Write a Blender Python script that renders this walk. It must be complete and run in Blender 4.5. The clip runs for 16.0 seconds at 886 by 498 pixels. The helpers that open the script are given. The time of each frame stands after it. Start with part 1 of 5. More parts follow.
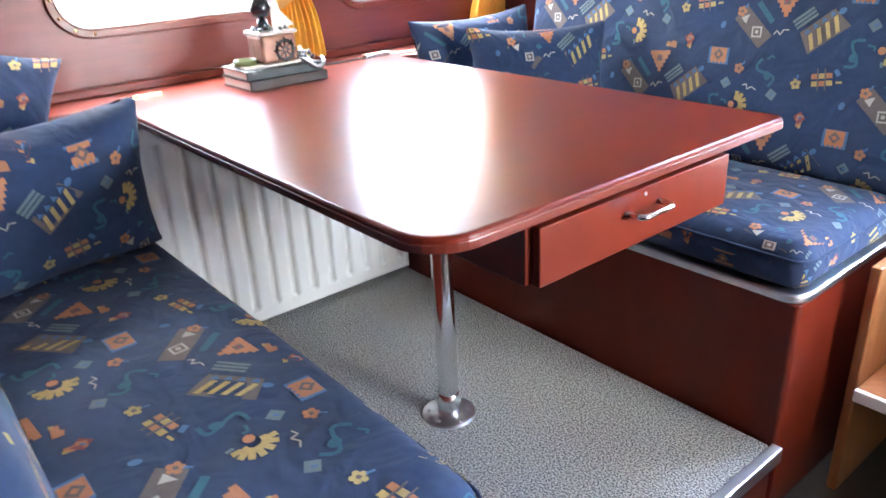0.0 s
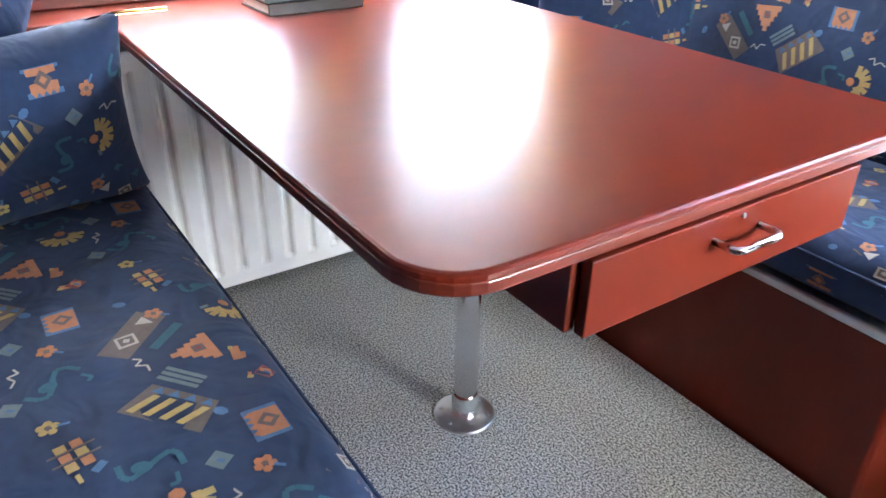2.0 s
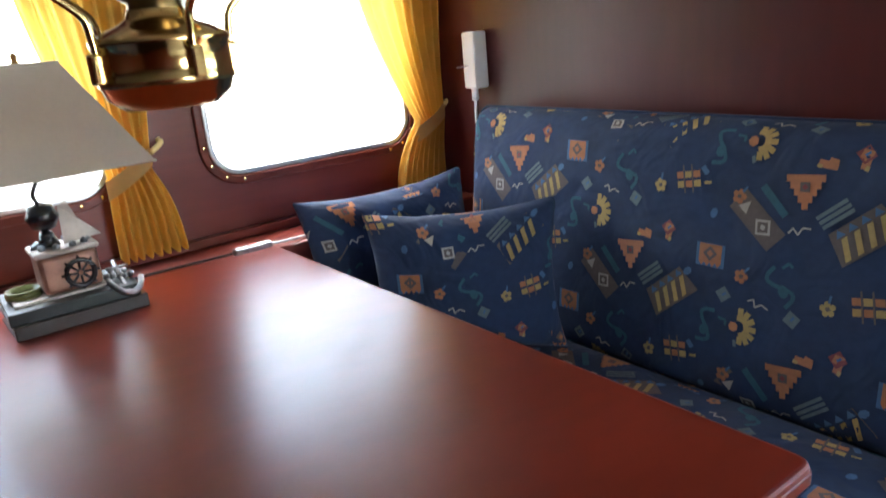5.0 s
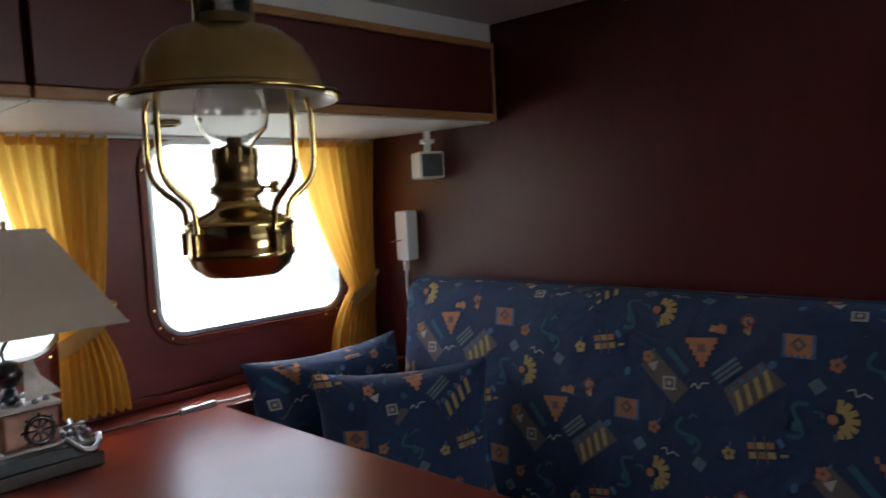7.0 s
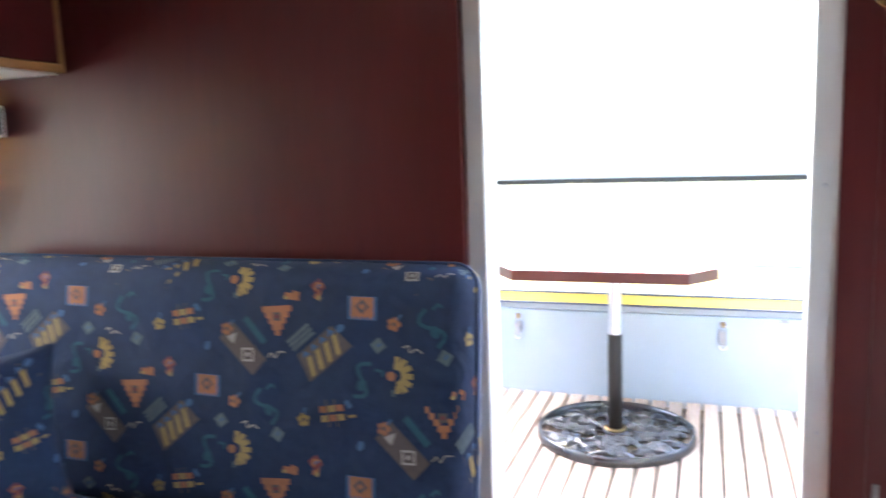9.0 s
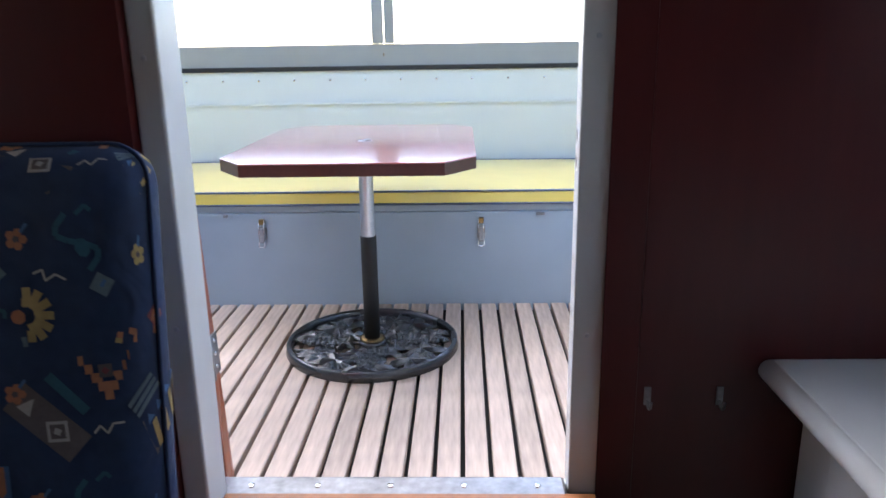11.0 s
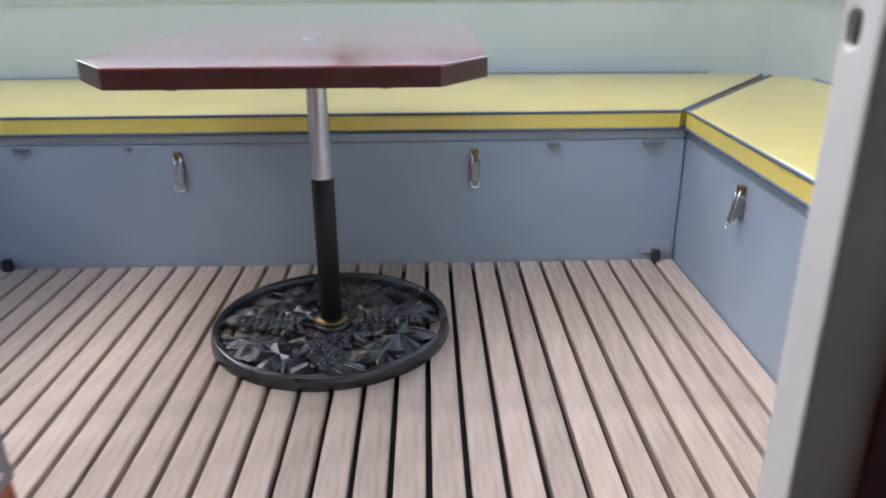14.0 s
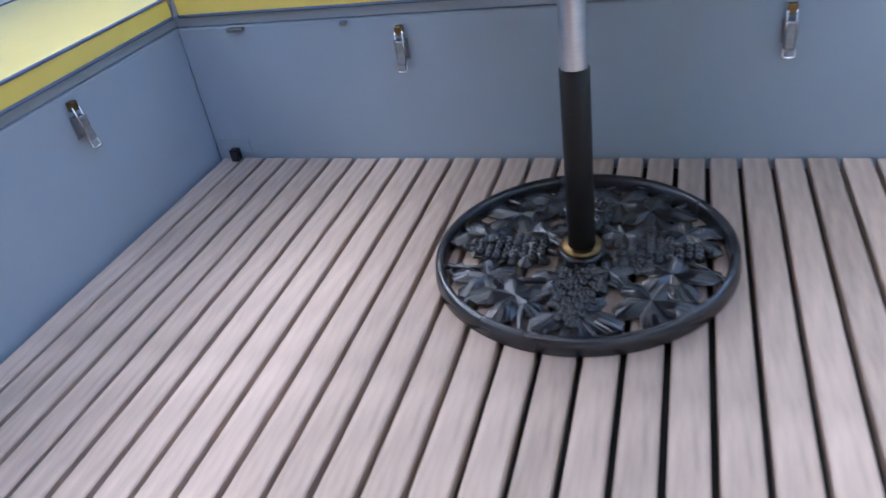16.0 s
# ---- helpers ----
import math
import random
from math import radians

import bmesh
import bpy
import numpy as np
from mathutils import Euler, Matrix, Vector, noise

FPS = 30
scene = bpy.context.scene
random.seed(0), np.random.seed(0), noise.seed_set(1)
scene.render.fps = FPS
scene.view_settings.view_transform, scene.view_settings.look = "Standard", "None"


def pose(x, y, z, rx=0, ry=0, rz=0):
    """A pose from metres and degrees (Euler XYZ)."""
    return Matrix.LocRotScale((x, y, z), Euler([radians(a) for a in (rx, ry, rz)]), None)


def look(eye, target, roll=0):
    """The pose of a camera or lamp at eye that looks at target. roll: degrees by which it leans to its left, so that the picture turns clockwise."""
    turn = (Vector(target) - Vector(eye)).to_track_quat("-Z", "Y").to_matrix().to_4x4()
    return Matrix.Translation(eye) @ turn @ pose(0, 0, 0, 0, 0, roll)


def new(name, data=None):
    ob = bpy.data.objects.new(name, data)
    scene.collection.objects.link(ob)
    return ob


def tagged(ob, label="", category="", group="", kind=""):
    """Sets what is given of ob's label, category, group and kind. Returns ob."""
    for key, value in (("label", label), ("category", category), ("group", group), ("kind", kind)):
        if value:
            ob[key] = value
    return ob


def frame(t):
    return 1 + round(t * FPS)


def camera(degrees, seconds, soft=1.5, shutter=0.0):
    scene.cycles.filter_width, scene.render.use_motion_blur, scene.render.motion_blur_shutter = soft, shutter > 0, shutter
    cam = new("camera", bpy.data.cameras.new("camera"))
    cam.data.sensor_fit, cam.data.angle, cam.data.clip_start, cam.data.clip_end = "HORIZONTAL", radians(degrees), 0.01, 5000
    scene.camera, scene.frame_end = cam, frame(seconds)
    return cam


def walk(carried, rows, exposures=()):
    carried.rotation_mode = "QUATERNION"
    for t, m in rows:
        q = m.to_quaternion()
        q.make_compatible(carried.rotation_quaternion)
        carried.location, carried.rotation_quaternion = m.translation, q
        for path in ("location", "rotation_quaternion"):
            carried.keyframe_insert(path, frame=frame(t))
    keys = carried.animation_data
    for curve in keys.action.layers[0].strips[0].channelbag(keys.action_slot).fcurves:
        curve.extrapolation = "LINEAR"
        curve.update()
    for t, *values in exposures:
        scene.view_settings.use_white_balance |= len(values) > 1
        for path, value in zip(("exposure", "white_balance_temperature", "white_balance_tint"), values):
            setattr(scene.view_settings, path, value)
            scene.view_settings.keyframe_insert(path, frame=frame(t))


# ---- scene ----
cam = camera(62.2, 16.0, shutter=0.5)
PATH = [
    (0, (-0.053, -0.049, 1.276), (1.092, 1.38, 0.473), -2.9),
    (0.5, (0.003, 0.006, 1.255), (1.152, 1.383, 0.37), -0.5),
    (1, (0.082, 0.095, 1.257), (1.194, 1.455, 0.3), 1.4),
    (1.5, (0.099, 0.136, 1.259), (1.163, 1.527, 0.293), 2.0),
    (2, (0.154, 0.155, 1.251), (1.139, 1.598, 0.277), 1.1),
    (2.5, (0.264, 0.165, 1.252), (1.097, 1.697, 0.274), -2.0),
    (3, (0.35, 0.144, 1.253), (1.066, 1.74, 0.283), -4.8),
    (3.5, (0.437, 0.142, 1.25), (1.108, 1.767, 0.297), -7.7),
    (4, (0.557, 0.178, 1.277), (1.475, 1.708, 0.372), -6.1),
    (4.4, (0.608, 0.247, 1.315), (1.646, 1.783, 0.564), -4.0),
    (4.5, (0.603, 0.259, 1.331), (1.671, 1.79, 0.615), -3.9),
    (4.7, (0.62, 0.278, 1.353), (1.722, 1.812, 0.695), -4.5),
    (6.8, (0.423, 0.243, 1.395), (1.818, 1.665, 1.209), -2.9),
    (7, (0.421, 0.229, 1.397), (1.856, 1.615, 1.243), -3.0),
    (7.5, (0.428, 0.196, 1.401), (1.97, 1.466, 1.293), -3.6),
    (8, (0.448, 0.157, 1.401), (2.106, 1.267, 1.267), -3.2),
    (8.5, (0.502, 0.115, 1.389), (2.254, 1.057, 1.182), -3.6),
    (9, (0.593, 0.091, 1.374), (2.457, 0.763, 1.104), -2.0),
    (9.5, (0.705, 0.127, 1.355), (2.632, 0.525, 1.0), -1.5),
    (10, (0.772, 0.144, 1.342), (2.718, 0.298, 0.906), -3.1),
    (10.2, (0.808, 0.137, 1.338), (2.749, 0.207, 0.862), -0.7),
    (12.3, (1.142, 0.032, 1.175), (3.049, 0.1, 0.577), -1.9),
    (12.5, (1.185, 0.031, 1.172), (3.097, 0.099, 0.588), -1.0),
    (13, (1.401, 0.091, 1.157), (3.314, 0.137, 0.574), -1.9),
    (13.5, (1.519, 0.15, 1.175), (3.429, 0.149, 0.581), -1.7),
    (13.8, (1.528, 0.121, 1.135), (3.424, 0.129, 0.498), -0.8),
    (14, (1.605, 0.156, 1.146), (3.468, 0.115, 0.42), -0.4),
    (14.5, (1.771, 0.142, 1.097), (3.588, 0.118, 0.263), -1.6),
    (15, (1.877, 0.134, 1.137), (3.589, 0.402, 0.138), -3.6),
    (15.2, (1.919, 0.157, 1.117), (3.599, 0.508, 0.091), -4.9),
    (15.5, (1.923, 0.164, 1.157), (3.537, 0.659, 0.084), -6.7),
    (16, (2.035, 0.222, 1.134), (3.604, 0.824, 0.049), -9.5),
]
# seconds, stops, kelvin, tint
EXPOSURES = [(0.0, 6.4, 6450, 10), (2.0, 6.4, 6450, 10), (3.5, 5.8, 6450, 10), (4.5, 5.1, 6500, 8), (7.0, 3.5, 6600, 10), (7.5, 4.05, 6600, 13), (8.5, 5.35, 6600, 15),
             (9.0, 5.1, 6600, 13), (9.5, 3.95, 6350, 14), (10.0, 3.15, 6100, 14), (12.5, 2.95, 6500, 12), (13.5, 2.7, 6600, 12), (14.5, 2.3, 6750, 13), (15.0, 2.3, 6450, 13), (16.0, 2.6, 5850, 13)]
walk(cam, [(t, look(eye, target, roll)) for t, eye, target, roll in PATH], EXPOSURES)

# ---- world and light: an overcast day ----
world = bpy.data.worlds.new("world")
scene.world = world
world.use_nodes = True
wn = world.node_tree
sky = wn.nodes.new("ShaderNodeTexSky")
sky.sky_type = "NISHITA"
sky.sun_disc = False
sky.sun_elevation = radians(50)
sky.sun_rotation = radians(60)
sky.dust_density = 1.0
wn.links.new(sky.outputs[0], wn.nodes["Background"].inputs[0])
wn.nodes["Background"].inputs[1].default_value = 0.15
sun = new("sun", bpy.data.lights.new("sun", "SUN"))
sun.data.energy = 0.7
sun.data.angle = radians(70)
sun.data.color = (1.0, 0.98, 0.95)
sun.matrix_world = look((2.2, 4.5, 12), (1, 0, 0))


def window_light(name, at, toward, w, h, watts):
    """The sky's light in an opening of the hull."""
    lamp = new(name, bpy.data.lights.new(name, "AREA"))
    lamp.data.shape, lamp.data.size, lamp.data.size_y, lamp.data.energy = "RECTANGLE", w, h, watts
    lamp.data.color = (0.95, 0.98, 1.0)
    lamp.data.spread = radians(90)
    lamp.matrix_world = look(at, toward)


window_light("window_light_fore", (0.695, 2.004, 1.322), (0.695, 0, 1.1), 0.60, 0.50, 0.05)
window_light("window_light_aft", (1.482, 2.004, 1.318), (1.482, 0, 1.1), 0.60, 0.50, 0.10)
window_light("window_light_galley", (1.44, -1.304, 1.34), (0.45, 1, 0.6), 0.68, 0.52, 0.20)


# ---- materials ----
def mat(name, rgb, rough=0.5, metal=0.0, spec=None, grain=0.0, scale=20.0, bump=0.0, stretch=(1, 1, 1), dark=None, coat=0.0, random_tint=0.0, trans=0.0, sheen=0.0, lo=0.6, hi=1.4, rvar=1.0):
    """A principled material with noise at two scales in object space."""
    m = bpy.data.materials.new(name)
    m.use_nodes = True
    nt = m.node_tree
    b = nt.nodes["Principled BSDF"]
    b.inputs["Base Color"].default_value = (*rgb, 1)
    b.inputs["Roughness"].default_value = rough
    b.inputs["Metallic"].default_value = metal
    b.inputs["Coat Weight"].default_value = coat
    b.inputs["Coat Roughness"].default_value = 0.12
    b.inputs["Sheen Weight"].default_value = sheen
    if spec is not None:
        b.inputs["Specular IOR Level"].default_value = spec
    if trans:
        b.inputs["Transmission Weight"].default_value = trans
    m.diffuse_color = (*rgb, 1)
    if grain or bump:
        tc = nt.nodes.new("ShaderNodeTexCoord")
        mp = nt.nodes.new("ShaderNodeMapping")
        mp.inputs["Scale"].default_value = stretch
        nt.links.new(tc.outputs["Object"], mp.inputs["Vector"])
        fine = nt.nodes.new("ShaderNodeTexNoise")
        fine.inputs["Scale"].default_value = scale
        fine.inputs["Detail"].default_value = 5
        broad = nt.nodes.new("ShaderNodeTexNoise")
        broad.inputs["Scale"].default_value = scale * 0.13
        broad.inputs["Detail"].default_value = 3
        for n in (fine, broad):
            nt.links.new(mp.outputs[0], n.inputs["Vector"])
        add = nt.nodes.new("ShaderNodeMath")
        add.operation = "ADD"
        nt.links.new(fine.outputs["Fac"], add.inputs[0])
        nt.links.new(broad.outputs["Fac"], add.inputs[1])
        last = add
        if random_tint:
            info = nt.nodes.new("ShaderNodeObjectInfo")
            mul = nt.nodes.new("ShaderNodeMath")
            mul.operation = "MULTIPLY_ADD"
            mul.inputs[1].default_value = random_tint
            nt.links.new(info.outputs["Random"], mul.inputs[0])
            nt.links.new(add.outputs[0], mul.inputs[2])
            last = mul
        ramp = nt.nodes.new("ShaderNodeMapRange")
        ramp.inputs["From Min"].default_value = lo
        ramp.inputs["From Max"].default_value = hi + random_tint
        nt.links.new(last.outputs[0], ramp.inputs["Value"])
        mix = nt.nodes.new("ShaderNodeMix")
        mix.data_type = "RGBA"
        low = dark or tuple(c * (1 - grain) for c in rgb)
        high = tuple(min(1, c * (1 + grain * 0.8)) for c in rgb)
        mix.inputs["A"].default_value = (*low, 1)
        mix.inputs["B"].default_value = (*high, 1)
        nt.links.new(ramp.outputs[0], mix.inputs["Factor"])
        nt.links.new(mix.outputs["Result"], b.inputs["Base Color"])
        rr = nt.nodes.new("ShaderNodeMapRange")
        rr.inputs["From Min"].default_value, rr.inputs["From Max"].default_value = 0.15, 0.85
        rr.inputs["To Min"].default_value, rr.inputs["To Max"].default_value = rough * (1 - 0.15 * rvar), min(1, rough * (1 + 0.2 * rvar))
        nt.links.new(broad.outputs["Fac"], rr.inputs["Value"])
        nt.links.new(rr.outputs[0], b.inputs["Roughness"])
        if bump:
            bp = nt.nodes.new("ShaderNodeBump")
            bp.inputs["Strength"].default_value = bump
            bp.inputs["Distance"].default_value = 0.004
            nt.links.new(fine.outputs["Fac"], bp.inputs["Height"])
            nt.links.new(bp.outputs[0], b.inputs["Normal"])
    return m


M_TABLE = mat("varnished_mahogany", (0.150, 0.018, 0.008), 0.285, grain=0.40, scale=9, stretch=(1.4, 3, 1), spec=0.26, rvar=0.0, lo=0.1, hi=1.9)
M_EDGE = mat("mahogany_edge", (0.15, 0.022, 0.011), 0.32, grain=0.3, scale=14, stretch=(1, 4, 9), bump=0.03)
M_PANEL = mat("mahogany_panel", (0.16, 0.024, 0.014), 0.34, grain=0.25, scale=7, stretch=(1, 1, 8), bump=0.02)
M_BULK = mat("dark_mahogany_laminate", (0.084, 0.0125, 0.0115), 0.32, grain=0.18, scale=6, stretch=(1, 7, 1), bump=0.015, spec=0.5)
M_OAK = mat("honey_wood_trim", (0.36, 0.17, 0.06), 0.4, grain=0.3, scale=18, stretch=(1, 6, 6), bump=0.03)
M_STEPWOOD = mat("orange_step_wood", (0.30, 0.11, 0.035), 0.4, grain=0.35, scale=14, stretch=(5, 5, 1), bump=0.03)
M_CARPET = mat("grey_flecked_carpet", (0.30, 0.30, 0.29), 0.95)
_n = M_CARPET.node_tree
_tc, _no, _rp, _bp = [_n.nodes.new(k) for k in ("ShaderNodeTexCoord", "ShaderNodeTexNoise", "ShaderNodeValToRGB", "ShaderNodeBump")]
_no.inputs["Scale"].default_value, _no.inputs["Detail"].default_value, _no.inputs["Roughness"].default_value = 250, 2.0, 0.6
_rp.color_ramp.elements[0].position, _rp.color_ramp.elements[0].color = 0.40, (0.05, 0.05, 0.05, 1)
_rp.color_ramp.elements[1].position, _rp.color_ramp.elements[1].color = 0.61, (0.58, 0.575, 0.54, 1)
_bp.inputs["Strength"].default_value, _bp.inputs["Distance"].default_value = 0.8, 0.004
_n.links.new(_tc.outputs["Object"], _no.inputs["Vector"])
_n.links.new(_no.outputs["Fac"], _rp.inputs[0])
_n.links.new(_rp.outputs[0], _n.nodes["Principled BSDF"].inputs["Base Color"])
_n.links.new(_no.outputs["Fac"], _bp.inputs["Height"])
_n.links.new(_bp.outputs[0], _n.nodes["Principled BSDF"].inputs["Normal"])
M_FLOOR = mat("dark_cabin_floor", (0.05, 0.045, 0.04), 0.6, grain=0.4, scale=30, bump=0.05)
M_FABRIC = mat("navy_cotton", (0.0155, 0.036, 0.096), 0.9, grain=0.22, scale=60, bump=0.12, sheen=0.04)
_n = M_FABRIC.node_tree
_tc, _no, _bp = [_n.nodes.new(k) for k in ("ShaderNodeTexCoord", "ShaderNodeTexNoise", "ShaderNodeBump")]
_no.inputs["Scale"].default_value, _no.inputs["Detail"].default_value, _no.inputs["Distortion"].default_value = 10, 2, 1.2
_bp.inputs["Strength"].default_value, _bp.inputs["Distance"].default_value = 0.5, 0.02
_fine = [k for k in _n.nodes if k.type == "BUMP" and k != _bp][0]
_n.links.new(_tc.outputs["Object"], _no.inputs["Vector"])
_n.links.new(_no.outputs["Fac"], _bp.inputs["Height"])
_n.links.new(_bp.outputs[0], _fine.inputs["Normal"])
M_CHROME = mat("chrome", (0.75, 0.75, 0.76), 0.12, 1.0, grain=0.05, scale=30)
M_ALU = mat("satin_aluminium", (0.62, 0.63, 0.65), 0.32, 1.0, grain=0.12, scale=40, stretch=(1, 1, 8))
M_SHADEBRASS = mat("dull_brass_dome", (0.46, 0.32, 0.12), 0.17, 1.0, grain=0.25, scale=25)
M_BRASS = mat("polished_brass", (0.84, 0.60, 0.25), 0.13, 1.0, grain=0.2, scale=25)
M_OLDBRASS = mat("tarnished_brass", (0.24, 0.16, 0.07), 0.34, 1.0, grain=0.4, scale=40, bump=0.05)
M_RAD = mat("white_enamel", (0.78, 0.77, 0.73), 0.4, grain=0.05, scale=8)
M_WHITE = mat("white_plastic", (0.74, 0.73, 0.70), 0.45, grain=0.06, scale=20)
M_FRAME = mat("grey_white_door_paint", (0.66, 0.65, 0.63), 0.4, grain=0.08, scale=12, bump=0.03)
M_CEIL = mat("white_ceiling_panel", (0.66, 0.65, 0.63), 0.5, grain=0.06, scale=10, bump=0.03)
M_CURTAIN = mat("yellow_curtain_cloth", (0.88, 0.56, 0.12), 0.9, grain=0.12, scale=70, bump=0.1)
M_TIE = mat("cream_tie_cloth", (0.86, 0.68, 0.28), 0.85, grain=0.08, scale=60, bump=0.1)
M_SHADE = mat("cream_lampshade_cloth", (0.66, 0.60, 0.52), 0.85, grain=0.06, scale=160, bump=0.1)
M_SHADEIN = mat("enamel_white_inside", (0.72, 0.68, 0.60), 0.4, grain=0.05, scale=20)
M_TEAK = mat("weathered_teak", (0.50, 0.385, 0.31), 0.7, grain=0.5, scale=19, stretch=(0.5, 3.6, 3.6), bump=0.2, random_tint=0.3)
# near-black: the shade between the deck slats, put into the colour
M_GAPSHADE = mat("slat_gap_shade", (0.010, 0.009, 0.008), 0.9, grain=0.3, scale=10)
M_LOCKER = mat("grey_blue_deck_paint", (0.35, 0.42, 0.485), 0.42, grain=0.08, scale=5, bump=0.03)
M_COAM = mat("pale_grey_hull_paint", (0.63, 0.67, 0.655), 0.35, grain=0.05, scale=4, bump=0.02)
M_YELLOW = mat("yellow_vinyl", (0.88, 0.68, 0.13), 0.30, rvar=0.0, lo=0.1, hi=1.9, grain=0.16, scale=9, bump=0.04, coat=1.0)
M_PIPING = mat("blue_grey_piping", (0.10, 0.13, 0.20), 0.6, grain=0.1, scale=40)
M_BLACK = mat("black_painted_iron", (0.014, 0.015, 0.019), 0.26, grain=0.4, scale=50, bump=0.1, spec=0.8)
M_RUBBER = mat("black_rubber", (0.012, 0.012, 0.012), 0.6, grain=0.2, scale=30)
M_DKTABLE = mat("glossy_red_table_laminate", (0.33, 0.06, 0.058), 0.12, grain=0.1, scale=8, stretch=(1, 6, 1), spec=1.0, coat=1.0)
M_DKEDGE = mat("brown_table_edge", (0.055, 0.016, 0.012), 0.45, grain=0.3, scale=20, stretch=(1, 5, 5))
M_DOOR = mat("red_mahogany_door", (0.33, 0.075, 0.028), 0.28, grain=0.25, scale=12, stretch=(6, 6, 1), bump=0.02)
M_BOOKA = mat("dark_green_book_cover", (0.02, 0.03, 0.03), 0.4, grain=0.3, scale=40, bump=0.1)
M_BOOKB = mat("black_brown_book_cover", (0.035, 0.022, 0.018), 0.4, grain=0.3, scale=40, bump=0.1)
M_PAGES = mat("paper_pages", (0.55, 0.50, 0.42), 0.8, grain=0.2, scale=300, stretch=(0.1, 0.1, 6))
M_PEWTER = mat("pewter", (0.30, 0.30, 0.31), 0.35, 0.9, grain=0.4, scale=60, bump=0.2)
M_COPPER = mat("copper_brown_figure", (0.30, 0.15, 0.10), 0.4, 0.4, grain=0.6, scale=45, bump=0.3)
M_PALEFIG = mat("pale_carved_resin", (0.55, 0.50, 0.45), 0.5, grain=0.35, scale=50, bump=0.3)
M_GREENDISH = mat("green_glazed_dish", (0.12, 0.14, 0.04), 0.3, grain=0.3, scale=40)
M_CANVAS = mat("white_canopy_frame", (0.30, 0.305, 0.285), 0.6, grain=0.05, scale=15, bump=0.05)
M_AWNING = mat("white_awning_canvas", (0.70, 0.71, 0.69), 0.8, grain=0.06, scale=60, bump=0.1)
M_COUNTER = mat("white_worktop_laminate", (0.70, 0.69, 0.66), 0.35, grain=0.05, scale=15)
M_GRASS = mat("pale_bank_grass", (0.10, 0.13, 0.05), 0.9, grain=0.5, scale=2, bump=0.5)
M_LEAF = mat("hedge_leaf", (0.07, 0.12, 0.035), 0.7, grain=0.5, scale=3)
M_WATER = mat("green_canal_water", (0.03, 0.045, 0.035), 0.1, grain=0.3, scale=1.5, bump=0.3)
PRINT = {
    "taupe": mat("print_taupe", (0.13, 0.105, 0.10), 0.9, grain=0.2, scale=120),
    "orange": mat("print_orange", (0.42, 0.17, 0.085), 0.9, grain=0.2, scale=120),
    "yellow": mat("print_yellow", (0.42, 0.30, 0.12), 0.9, grain=0.2, scale=120),
    "teal": mat("print_teal", (0.03, 0.11, 0.16), 0.9, grain=0.2, scale=120),
    "sky": mat("print_sky", (0.07, 0.15, 0.30), 0.9, grain=0.2, scale=120),
    "white": mat("print_white", (0.42, 0.38, 0.35), 0.9, grain=0.1, scale=120),
    "red": mat("print_red", (0.22, 0.06, 0.065), 0.9, grain=0.2, scale=120),
    "sage": mat("print_sage", (0.13, 0.175, 0.20), 0.9, grain=0.2, scale=120),
}
INKS = list(PRINT)


def clear_glass(name, tint=(1, 1, 1), rough=0.0):
    m = bpy.data.materials.new(name)
    m.use_nodes = True
    b = m.node_tree.nodes["Principled BSDF"]
    b.inputs["Base Color"].default_value = (*tint, 1)
    b.inputs["Roughness"].default_value = rough
    b.inputs["Transmission Weight"].default_value = 1.0
    b.inputs["IOR"].default_value = 1.45
    return m


M_GLASS = clear_glass("clear_glass")
M_VINYL = clear_glass("clear_vinyl", (0.96, 0.97, 0.97))


def cloth_through(m, amount):
    """Lets daylight glow through thin cloth."""
    nt = m.node_tree
    b, out = nt.nodes["Principled BSDF"], nt.nodes["Material Output"]
    tl = nt.nodes.new("ShaderNodeBsdfTranslucent")
    tl.inputs[0].default_value = b.inputs["Base Color"].default_value
    mx = nt.nodes.new("ShaderNodeMixShader")
    mx.inputs[0].default_value = amount
    nt.links.new(b.outputs[0], mx.inputs[1])
    nt.links.new(tl.outputs[0], mx.inputs[2])
    nt.links.new(mx.outputs[0], out.inputs[0])


cloth_through(M_CURTAIN, 0.62)
cloth_through(M_SHADE, 0.3)
cloth_through(M_AWNING, 0.35)


# ---- building helpers ----
def part(name, bm, material, parent=None, label="", smooth=False):
    """Links a bmesh as one mesh object under a thing or part."""
    me = bpy.data.meshes.new(name)
    bm.normal_update()
    bm.to_mesh(me)
    bm.free()
    for m in material if isinstance(material, (list, tuple)) else [material]:
        me.materials.append(m)
    if smooth:
        for p in me.polygons:
            p.use_smooth = True
    ob = new(name, me)
    if parent is not None:
        ob.parent = parent
    if label:
        ob["label"] = label
    return ob


def thing(name, label, category, at=(0, 0, 0), group="", kind="", rz=0.0):
    ob = new(name)
    ob.empty_display_size = 0.05
    ob.matrix_world = pose(*at, 0, 0, rz)
    return tagged(ob, label, category, group, kind)


def box(x0, x1, y0, y1, z0, z1, bevel=0.003, bm=None, seg=2):
    bm2 = bmesh.new()
    bmesh.ops.create_cube(bm2, size=1)
    for v in bm2.verts:
        v.co = Vector((x0 + (v.co.x + 0.5) * (x1 - x0), y0 + (v.co.y + 0.5) * (y1 - y0), z0 + (v.co.z + 0.5) * (z1 - z0)))
    if bevel:
        bmesh.ops.bevel(bm2, geom=bm2.edges[:], offset=bevel, segments=seg, profile=0.5, affect="EDGES")
    return join(bm, bm2)


